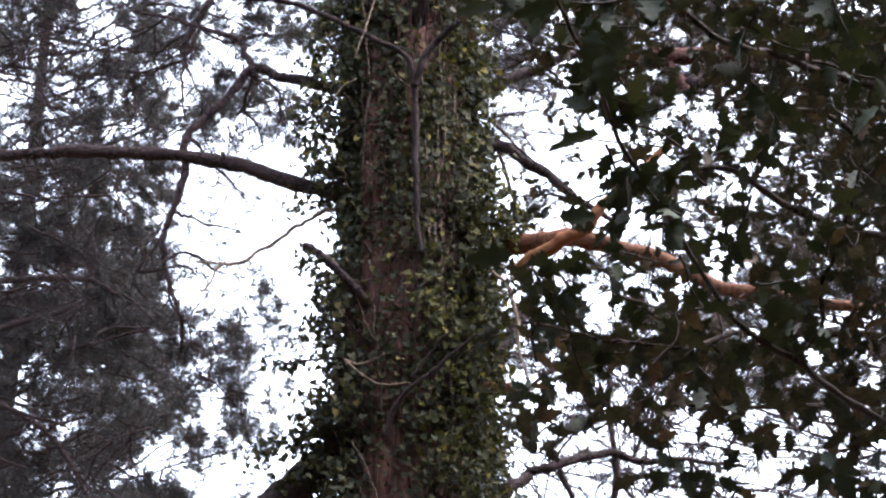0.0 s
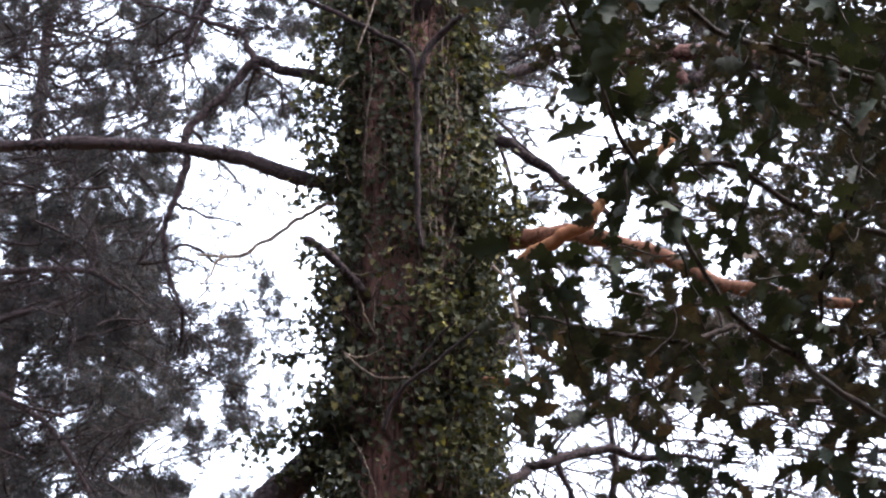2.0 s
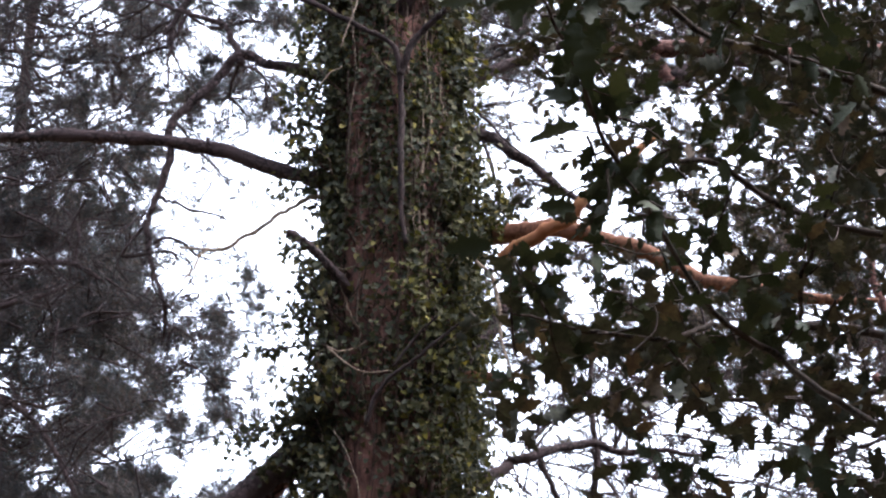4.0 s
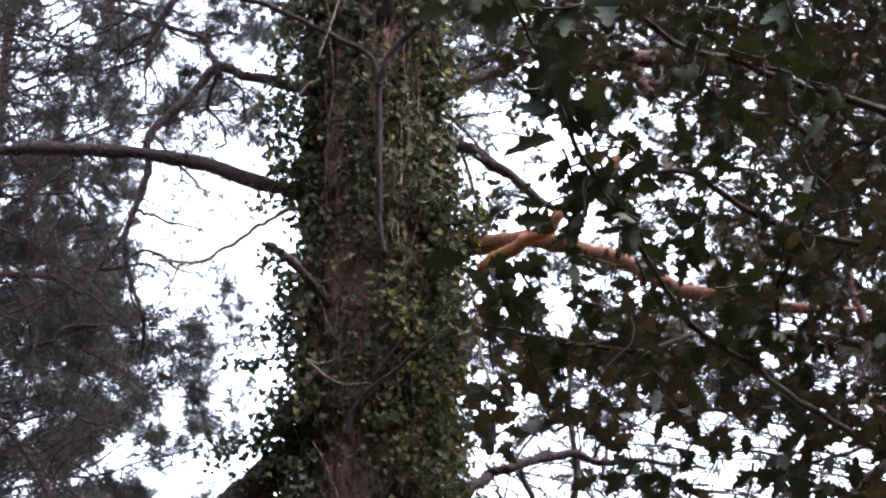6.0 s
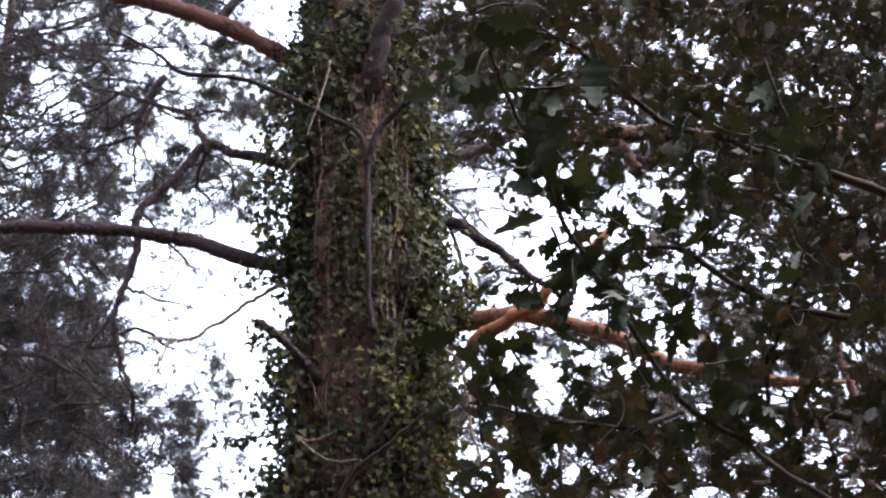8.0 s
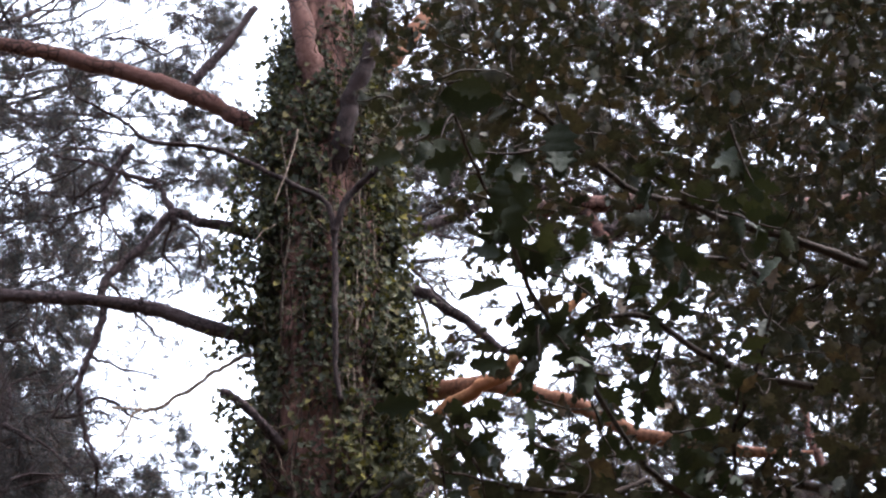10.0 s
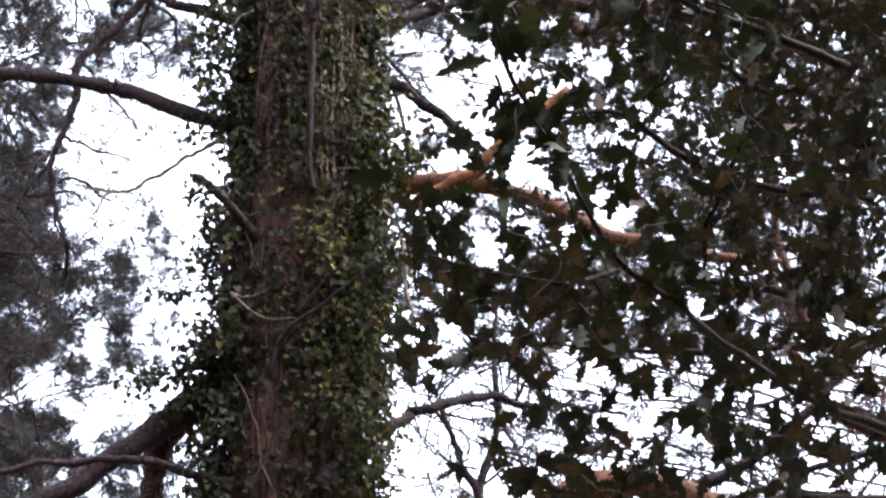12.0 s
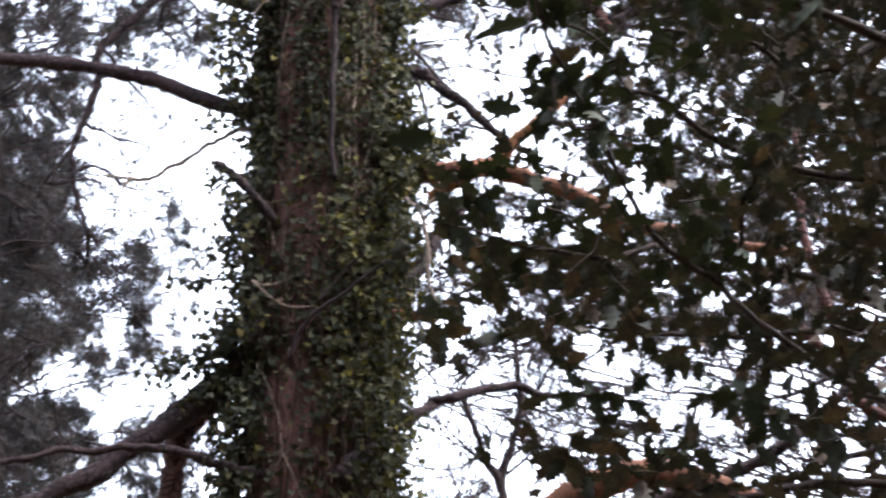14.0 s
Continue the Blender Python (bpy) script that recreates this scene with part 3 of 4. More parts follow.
for root, centre, size, n in (
    ((-1.55, 7.50, 5.69), (-1.59, 7.60, 5.62), (0.2, 0.2, 0.2), 26),
    ((-1.68, 7.50, 6.10), (-1.57, 7.60, 6.01), (0.16, 0.2, 0.12), 14),
    ((-1.64, 7.50, 7.28), (-1.82, 7.70, 7.36), (0.22, 0.2, 0.2), 26),
    ((-1.64, 7.50, 7.14), (-1.95, 7.80, 7.22), (0.2, 0.2, 0.2), 24),
    ((-1.60, 7.50, 7.36), (-1.33, 7.90, 7.60), (0.2, 0.2, 0.16), 26),
    ((-1.29, 7.50, 7.03), (-1.30, 7.90, 6.99), (0.26, 0.2, 0.16), 22),
    ((0.27, 7.50, 7.10), (-0.02, 7.90, 7.33), (0.2, 0.2, 0.1), 26),
    ((0.32, 7.50, 6.26), (0.14, 7.90, 6.56), (0.16, 0.2, 0.12), 10),
    ((-1.62, 7.50, 6.25), (-1.42, 7.60, 6.22), (0.26, 0.2, 0.2), 7),
    ((-1.62, 7.50, 6.00), (-1.40, 7.60, 5.98), (0.2, 0.2, 0.16), 6),
    ((-1.58, 7.50, 6.72), (-1.49, 8.40, 6.96), (0.22, 0.3, 0.12), 7),
    ((-1.29, 7.50, 7.03), (-1.23, 8.20, 7.26), (0.2, 0.3, 0.16), 16),
    ((0.15, 7.50, 7.06), (0.08, 7.90, 7.59), (0.28, 0.2, 0.14), 46),
    ((-0.02, 7.50, 6.96), (0.16, 7.90, 7.17), (0.2, 0.2, 0.08), 24),
):
    spray(tw, nd, root, centre, size, n, rng, tufts=2)
for at, way, length in (
    ((-1.59, 7.45, 7.32), (-0.2, 0.1, -1), 0.5), ((-1.64, 7.45, 7.10), (0.1, 0.1, -1), 0.45), ((-1.72, 7.45, 7.40), (-0.6, 0.1, -0.8), 0.5),
    ((-1.62, 7.50, 5.87), (0.2, 0, -1), 0.45), ((-1.68, 7.50, 6.10), (-0.5, 0, -0.8), 0.45), ((0.40, 7.70, 5.24), (0.8, 0, 0.5), 0.5),
    ((0.40, 7.70, 5.01), (0.7, 0, -0.7), 0.55), ((0.39, 7.70, 4.79), (0.8, 0, -0.3), 0.5), ((0.22, 7.65, 4.83), (-0.4, 0, 0.8), 0.4),
    ((0.35, 7.70, 4.61), (0.6, 0.1, 0.7), 0.6), ((0.35, 7.70, 4.61), (-0.7, 0.1, 0.5), 0.6), ((0.36, 7.70, 4.42), (-0.8, 0.1, 0.3), 0.6),
    ((0.14, 7.60, 4.94), (0.2, 0.1, 1), 0.5), ((0.50, 7.70, 5.01), (0.3, 0.1, 1), 0.6), ((-1.00, 7.45, 4.72), (0.4, 0, -0.7), 0.3),
    ((0.76, 7.80, 5.04), (0.5, 0.1, -0.8), 0.6), ((0.15, 7.40, 6.98), (0.5, 0.1, -0.6), 0.4),
):
    bare_twigs(tw, at, way, length, 0.008, rng, 2)
# unseen crown boughs, added overhead to shade the trunk
crown_rng = np.random.default_rng(91)
crown_tw, crown_nd = Geo(), Geo()
for k in range(30):
    a, z0 = k * 2.4 + crown_rng.normal(0, 0.2), 10.0 + 3.0 * k / 30
    out_way = np.array([math.cos(a), math.sin(a), 0.0])
    root, reach = trunk_axis(z0), crown_rng.uniform(2.0, 3.6)
    line = []
    for q in (0.0, 0.3, 0.65, 1.0):
        p = root + out_way * reach * q + np.array([0, 0, 0.35 * q + crown_rng.normal(0, 0.08)])
        line.append((p[0], p[1], max(p[2], 3.0 + p[1] + 0.3 * q), 0.055 * (1 - 0.8 * q)))
    line = smooth_line(line, 6)
    g = Geo()
    tube(g, line, 7)
    put("bough", g.mesh("bough", BARK_RED), pine)
    for i in range(4, len(line), 2):
        centre = line[i, :3] + crown_rng.normal(0, 0.25, 3) * (1, 1, 0.4) + (0, 0, 0.15)
        spray(crown_tw, crown_nd, line[i, :3], centre, (0.45, 0.45, 0.22), 13, crown_rng, tufts=3, count=26, length=0.1, width=0.012)
put("twig_growth", crown_tw.mesh("twigs", TWIG), pine, "brown twigs of an unseen crown added for shade", "", "", "stuff")
put("needle_growth", crown_nd.mesh("needles", NEEDLE, False), pine, "dark green needles of an unseen crown added for shade", "", "", "stuff")
red = Geo()
for _ in range(26):
    at = np.array((2.04, 7.60, 5.08)) + rng.standard_normal(3) * (0.14, 0.15, 0.13)
    bare_twigs(red, at, rng.standard_normal(3), 0.25, 0.006, rng, 2)
put("twig_growth", red.mesh("twigs", BARK_RED), pine, "dead reddish-brown twigs", "", "", "stuff")
put("twig_growth", tw.mesh("twigs", TWIG), pine, "fine bare brown twigs", "", "", "stuff")
put("needle_growth", nd.mesh("needles", NEEDLE, False), pine, "dark green pine needles", "", "", "stuff")

# ---- ivy on the trunk ----
ivy = thing("ivy", (TX, TY - 0.3, 0), "dense dark green ivy climbing the pine trunk, some leaves yellowing", "ivy")
for i in range(44):
    rng = np.random.default_rng(100 + i)
    a = rng.uniform(math.pi * 1.03, math.pi * 1.97)
    z, top = rng.uniform(2.0, 5.8), 0
    top = z + rng.uniform(1.4, 3.5)
    pts = []
    while z < top:
        a += rng.normal(0, 0.07)
        a = min(max(a, math.pi * 0.98), math.pi * 2.02)
        r = trunk_radius(z) + 0.035
        c = trunk_axis(z)
        pts.append((c[0] + r * math.cos(a), c[1] + r * math.sin(a), z, 0.0))
        z += 0.22
    r0 = rng.uniform(0.002, 0.007)
    g = Geo()
    line = smooth_line([(x, y, q, r0 * (1 - 0.5 * k / len(pts))) for k, (x, y, q, _) in enumerate(pts)], 3)
    tube(g, line, 6)
    put("stem", g.mesh("stem", BARK_VINE if i % 5 else BARK_PALE), ivy)
# the thick forked stem and loose strands
limb(ivy, BARK_DARK, [(-0.41, 7.03, 5.71), (-0.43, 7.03, 5.88), (-0.43, 7.02, 6.05), (-0.44, 7.02, 6.17), (-0.44, 7.02, 6.39), (-0.45, 7.00, 6.59), (-0.50, 6.98, 6.73), (-0.68, 6.95, 6.83), (-0.89, 6.95, 6.97), (-1.05, 6.95, 7.06), (-1.32, 6.95, 7.10), (-1.46, 6.95, 7.22), (-1.70, 6.95, 7.39)], [0.012, 0.014, 0.015, 0.014, 0.013, 0.012, 0.01, 0.005], "stem", "thick brown forked stem", seed=40, rough=0.002)
limb(ivy, BARK_DARK, [(-0.45, 7.00, 6.59), (-0.41, 6.97, 6.69), (-0.35, 6.95, 6.79), (-0.25, 6.90, 6.86), (-0.22, 6.90, 6.91)], [0.018, 0.016, 0.015, 0.013], "stem", seed=41, rough=0.002)
limb(ivy, BARK_PALE, [(-0.62, 6.90, 7.12), (-0.64, 6.90, 6.97), (-0.69, 6.90, 6.79), (-0.72, 6.90, 6.68)], [0.004, 0.004, 0.003], "stem", seed=42, sides=5, rough=0.002)
limb(ivy, BARK_PALE, [(-0.71, 6.90, 6.57), (-0.77, 6.90, 6.53), (-0.81, 6.90, 6.46)], [0.004, 0.003, 0.002], "stem", seed=43, sides=5, rough=0.001)
limb(ivy, BARK_PALE, [(-0.73, 6.95, 5.16), (-0.68, 6.95, 5.14), (-0.62, 6.95, 5.15), (-0.56, 6.90, 5.16)], [0.005, 0.004, 0.003], "stem", seed=44, sides=5, rough=0.001)
limb(ivy, BARK_PALE, [(-0.73, 6.95, 5.16), (-0.64, 6.95, 5.07), (-0.57, 6.95, 5.04), (-0.45, 6.90, 5.02)], [0.005, 0.004, 0.003], "stem", seed=45, sides=5, rough=0.001)
limb(ivy, TWIG, [(-0.56, 6.95, 4.80), (-0.51, 6.90, 4.91), (-0.42, 6.85, 4.99), (-0.31, 6.80, 5.05), (-0.19, 6.75, 5.14), (-0.09, 6.70, 5.16)], [0.009, 0.008, 0.007, 0.005], "stem", "dark arching stem", seed=46, sides=8, rough=0.002)
limb(ivy, TWIG, [(-0.45, 6.90, 5.04), (-0.33, 6.85, 5.17), (-0.26, 6.80, 5.22)], [0.006, 0.005, 0.004], "stem", seed=47, sides=7, rough=0.002)
limb(ivy, BARK_PALE, [(-0.10, 6.60, 5.37), (-0.04, 6.60, 5.31), (-0.01, 6.60, 5.19), (0.00, 6.60, 5.03), (0.04, 6.60, 4.86)], [0.007, 0.009, 0.009, 0.007, 0.005], "stem", "pale lichen-grey twig", seed=48, sides=7, rough=0.002)
limb(ivy, BARK_PALE, [(-0.04, 6.60, 5.31), (0.01, 6.60, 5.36), (0.05, 6.60, 5.38)], [0.007, 0.005, 0.004], "stem", seed=49, sides=6, rough=0.001)

# thin vines that climb the bark, some of them leaning off it
rng = np.random.default_rng(41)
for k in range(80):
    a, z, rise = rng.uniform(1.1, 1.9) * math.pi, rng.uniform(3.2, 7.2), rng.uniform(0.4, 1.3)
    lift, drift, pts = rng.uniform(0.012, 0.03), rng.normal(0, 0.35), []
    for q in np.linspace(0, 1, 6):
        b, h = a + drift * q + rng.normal(0, 0.05), z + rise * q
        off = trunk_radius(h) + lift + (0.07 * q * q if k % 3 == 0 else 0.0)
        pts.append(tuple(trunk_axis(h) + np.array([math.cos(b), math.sin(b), 0]) * off))
    limb(ivy, BARK_VINE if k % 4 else BARK_PALE, pts, [rng.uniform(0.003, 0.007), 0.0025], "stem", seed=300 + k, sides=5, rough=0.003)

# dead, crooked side shoots that stick out of the ivy
rng = np.random.default_rng(43)
for k in range(70):
    a, z = rng.uniform(1.15, 1.95) * math.pi, rng.uniform(4.2, 7.8)
    out_way = np.array([math.cos(a), math.sin(a), 0.0])
    p, way = trunk_axis(z) + out_way * (trunk_radius(z) + 0.01), unit(out_way * 0.5 + rng.standard_normal(3) * (0.7, 0.3, 0.8))
    pts = [tuple(p)]
    for _ in range(4):
        way = unit(way + rng.standard_normal(3) * 0.35 + out_way * 0.06)
        p = p + way * rng.uniform(0.035, 0.09)
        pts.append(tuple(p))
    limb(ivy, BARK_PALE if k % 3 == 0 else BARK_VINE, pts, [rng.uniform(0.0025, 0.0055), 0.0014], "shoot", seed=500 + k, sides=5, rough=0.002)

# leaves: most in one mesh, the nearest ones each by itself
rng = np.random.default_rng(77)
leaves, yellowish, fringe_twigs, singles = Geo(), Geo(), Geo(), []


def ivy_leaf(at, out_way, size, single=False):
    turn = ivy_turn(out_way, rng)
    if single:
        singles.append((at, turn, size))
    else:
        # more of these east of the axis: the sunlit side done by leaf colour
        sunny = rng.random() < 0.03 + 0.3 * (at[0] > trunk_axis(at[2])[0] and at[2] < 7.2)
        (yellowish if sunny else leaves).add(np.asarray(at) + (IVY_V * size) @ turn.T, IVY_F)


def cover(z, a):
    """How thickly leaves lie at a height and an angle round the trunk; thin over the bare bark strip."""
    side = math.cos(a)
    bare = math.exp(-(((side + 0.28) / 0.5) ** 4))
    low = 1 / (1 + math.exp((z - 6.2) * 5))
    thin_top = min(max((8.3 - z) / 0.7, 0.1), 1.0)
    return thin_top * (1 - bare * (0.04 + 0.4 * low)) * (0.62 if z > 4.9 else 0.4) * (1 + 1.2 * noise.noise(Vector((math.cos(a) * 2.6, math.sin(a) * 2.6, z * 2.2))))


made = 0
while made < 21000:
    z, a = rng.uniform(2.6, 8.4), rng.uniform(math.pi * 0.9, math.pi * 2.1)
    if rng.random() > cover(z, a):
        continue
    c = trunk_axis(z)
    out_way = np.array([math.cos(a), math.sin(a), 0])
    tuft = max(0.0, noise.noise(Vector((math.cos(a) * 4, math.sin(a) * 4 + 9, z * 5))))
    thick = 0.006 + abs(rng.normal(0, 0.032)) + rng.random() * tuft * (0.1 + 0.16 * abs(out_way[0]))
    at = c + out_way * (trunk_radius(z) + thick)
    ivy_leaf(at, out_way, rng.uniform(0.018, 0.037) * (1.15 if abs(out_way[0]) > 0.8 else 1.0), made % 60 == 0 and 4.4 < z < 8.0)
    made += 1
# the loose fringe on both sides: how far it stands off the trunk, by height
FRINGE_Z = (4.3, 4.8, 5.1, 5.3, 5.5, 5.65, 5.85, 6.05, 6.15, 6.25, 6.4, 6.6, 6.85, 7.0, 7.2, 7.5, 7.9, 8.3)
FRINGE_WEST = (0.15, 0.14, 0.19, 0.16, 0.22, 0.2, 0.12, 0.08, 0.08, 0.24, 0.27, 0.27, 0.25, 0.24, 0.18, 0.14, 0.08, 0.04)
FRINGE_EAST = (0.1, 0.1, 0.12, 0.12, 0.14, 0.16, 0.2, 0.26, 0.22, 0.15, 0.07, 0.12, 0.13, 0.1, 0.06, 0.06, 0.06, 0.05)
for _ in range(300):
    z, west = rng.uniform(4.2, 8.2), rng.random() < 0.56
    wide = np.interp(z, FRINGE_Z, FRINGE_WEST if west else FRINGE_EAST)
    b = abs(rng.normal(0, 0.45))
    a = math.pi + b if west else 2 * math.pi - b
    out_way = np.array([math.cos(a), math.sin(a), 0])
    reach = wide * rng.random() ** 0.7
    centre = trunk_axis(z) + out_way * (trunk_radius(z) + reach)
    spread = np.array([0.4 + 0.6 * abs(out_way[0]), 0.8, 1.3]) * 0.042 * rng.uniform(0.6, 1.4)
    for _ in range(int(rng.integers(8, 34) * (1.2 - 0.6 * reach / 0.27))):
        at = centre + rng.standard_normal(3) * spread
        ivy_leaf(at, unit(out_way * 0.6 + (0, -0.7, 0) + rng.standard_normal(3) * 0.4), rng.uniform(0.022, 0.043))
    thin = smooth_line([(*(trunk_axis(z - 0.12) + out_way * trunk_radius(z)), 0.004), (*(centre - (0, 0, 0.05)), 0.0028), (*(centre + (0, 0, 0.03)), 0.0015)], 4)
    thin_tube(fringe_twigs, thin, 4)
# tufts of ivy that stand off the trunk, along the limb roots
for centre, size, n in (
    ((-0.87, 7.20, 6.31), (0.09, 0.12, 0.12), 70), ((-0.97, 7.20, 6.09), (0.07, 0.06, 0.04), 26), ((-0.90, 7.00, 5.69), (0.08, 0.08, 0.05), 40),
    ((-0.88, 7.20, 5.59), (0.05, 0.08, 0.16), 60), ((-0.90, 7.20, 5.42), (0.06, 0.06, 0.05), 16), ((-0.90, 7.20, 6.59), (0.07, 0.1, 0.2), 90),
    ((-0.94, 7.20, 6.96), (0.06, 0.1, 0.2), 60), ((-0.88, 7.20, 5.03), (0.06, 0.08, 0.12), 70), ((-0.95, 7.30, 4.93), (0.06, 0.05, 0.06), 50),
    ((-1.13, 7.30, 4.88), (0.06, 0.06, 0.05), 40), ((-0.13, 7.20, 5.98), (0.12, 0.1, 0.1), 110), ((-0.03, 7.15, 5.86), (0.07, 0.08, 0.05), 50),
    ((-0.21, 7.20, 6.38), (0.06, 0.1, 0.2), 110), ((-0.17, 7.10, 5.66), (0.1, 0.1, 0.14), 130), ((-0.20, 7.10, 5.32), (0.1, 0.1, 0.16), 120),
    ((-0.23, 7.10, 5.00), (0.12, 0.1, 0.16), 120), ((-0.28, 7.00, 4.68), (0.13, 0.1, 0.14), 120), ((-0.78, 7.15, 4.66), (0.06, 0.1, 0.1), 60),
    ((-0.76, 7.15, 4.37), (0.08, 0.1, 0.14), 100), ((-1.05, 7.25, 4.91), (0.12, 0.06, 0.06), 60), ((-0.17, 7.10, 4.54), (0.06, 0.1, 0.2), 90),
    ((-0.08, 7.20, 6.08), (0.1, 0.1, 0.1), 130), ((0.01, 7.20, 5.97), (0.09, 0.08, 0.06), 110), ((-0.09, 7.00, 5.36), (0.09, 0.1, 0.16), 110),
    ((-0.11, 7.00, 5.00), (0.1, 0.1, 0.18), 120), ((-0.13, 7.00, 4.65), (0.09, 0.1, 0.16), 110), ((-0.10, 7.10, 5.75), (0.08, 0.1, 0.12), 90),
    ((-0.79, 7.20, 6.78), (0.06, 0.1, 0.25), 120), ((-0.26, 7.20, 7.01), (0.05, 0.1, 0.25), 100), ((-0.65, 7.15, 7.43), (0.14, 0.1, 0.12), 120),
):
    for _ in range(int(n * 1.4)):
        at = np.array(centre) + rng.standard_normal(3) * np.array(size) * 0.6
        ivy_leaf(at, unit(rng.standard_normal(3) + (0, -1.2, 0)), rng.uniform(0.019, 0.036), rng.random() < 0.03)
# patches of brighter yellow-green leaves; the highest one stands in for mossy lichen
for centre, size, n in (((-0.37, 7.02, 5.52), (0.07, 0.04, 0.12), 90), ((-0.30, 7.00, 5.36), (0.06, 0.05, 0.1), 60), ((-0.24, 7.02, 5.12), (0.05, 0.05, 0.1), 40), ((-0.29, 7.02, 4.75), (0.06, 0.05, 0.14), 60), ((-0.27, 7.12, 7.55), (0.04, 0.05, 0.18), 70)):
    for _ in range(n):
        at = np.array(centre) + rng.standard_normal(3) * np.array(size) * 0.7
        yellowish.add(at + (IVY_V * rng.uniform(0.02, 0.036)) @ ivy_turn((0, -1, 0.2), rng).T, IVY_F)
for k in rng.random(170):
    at = np.array((-0.67, 7.30, 5.00)) * (1 - k) + np.array((-1.03, 7.20, 4.68)) * k
    ivy_leaf(at + rng.standard_normal(3) * (0.05, 0.03, 0.05) * (1.3 - k), unit(rng.standard_normal(3) + (0, -1, 0.3)), rng.uniform(0.02, 0.04))
for k in np.linspace(0, 1, 26):
    at = np.array((-1.11, 7.15, 5.24)) * (1 - k) + np.array((-0.84, 7.15, 5.28)) * k
    ivy_leaf(at + rng.standard_normal(3) * 0.012, unit(rng.standard_normal(3)), rng.uniform(0.03, 0.05))
limb(ivy, BARK_HOLLY, [(-0.81, 7.20, 5.30), (-0.95, 7.16, 5.26), (-1.11, 7.15, 5.24)], [0.006, 0.005, 0.003], "stem", seed=50, sides=5, rough=0.001)
put("twig_growth", fringe_twigs.mesh("twigs", BARK_VINE), ivy, "thin ivy shoots", "", "", "stuff")
put("leaf_growth", yellowish.mesh("leaves", IVY_SUNNY, False), ivy, "yellow-green ivy leaves, sunny side painted in", "", "", "stuff")
put("leaf_growth", leaves.mesh("leaves", IVY, False), ivy, "lobed green and yellowing ivy leaves", "", "", "stuff")
g = Geo()
g.add(IVY_V, IVY_F)
one = g.mesh("leaf", IVY_ONE, False)
for at, turn, size in singles[:300]:
    ob = put("leaf", one, ivy)
    ob.matrix_basis = Matrix.Translation(at) @ Matrix(turn.tolist()).to_4x4() @ Matrix.Scale(size, 4)


# ---- pines farther off ----
# How closely the foliage shuts out the sky, band by band from the highest downwards, in tenths.
U_WEST, U_EAST, U_STEP_WEST, U_STEP_EAST = -0.3819, -0.0188, 0.0358, 0.0380
V_TOP, V_STEP = 0.9707, 0.0459
PINE_WEST = ("55555555", "56655555", "66655555", "66655665", "76666666", "76655666", "76665555", "88886420", "99987200", "99999640", "88888880", "77888870", "77788874", "77777763", "77777752", "77777641")
PINE_EAST = ("778888888", "788888888", "887888888", "888888888", "888888888", "887788888", "532678888", "321678888", "332677888", "466777888", "567777777", "567777777", "456666666", "456666666", "345555555", "345555555")
HOLLY_BANDS = ("6788777888", "6788777888", "6888777888", "6888778888", "7887788888", "0576788888", "0155788899", "0136679999", "0135678889", "0256677888", "2456776778", "3456667777", "1144555667", "0123455566", "0012344566")


def bearing(u0, step, i, j, depth, r):
    """A random place in cell i of band j of the foliage, at a depth."""
    v = V_TOP - (j + r.uniform(-0.5, 0.5)) * V_STEP
    u = (u0 + (i + r.uniform(-0.5, 0.5)) * step) * (1 + 0.39 * (v - 0.571))
    return np.array([u * depth, depth, 1.6 + v * depth])


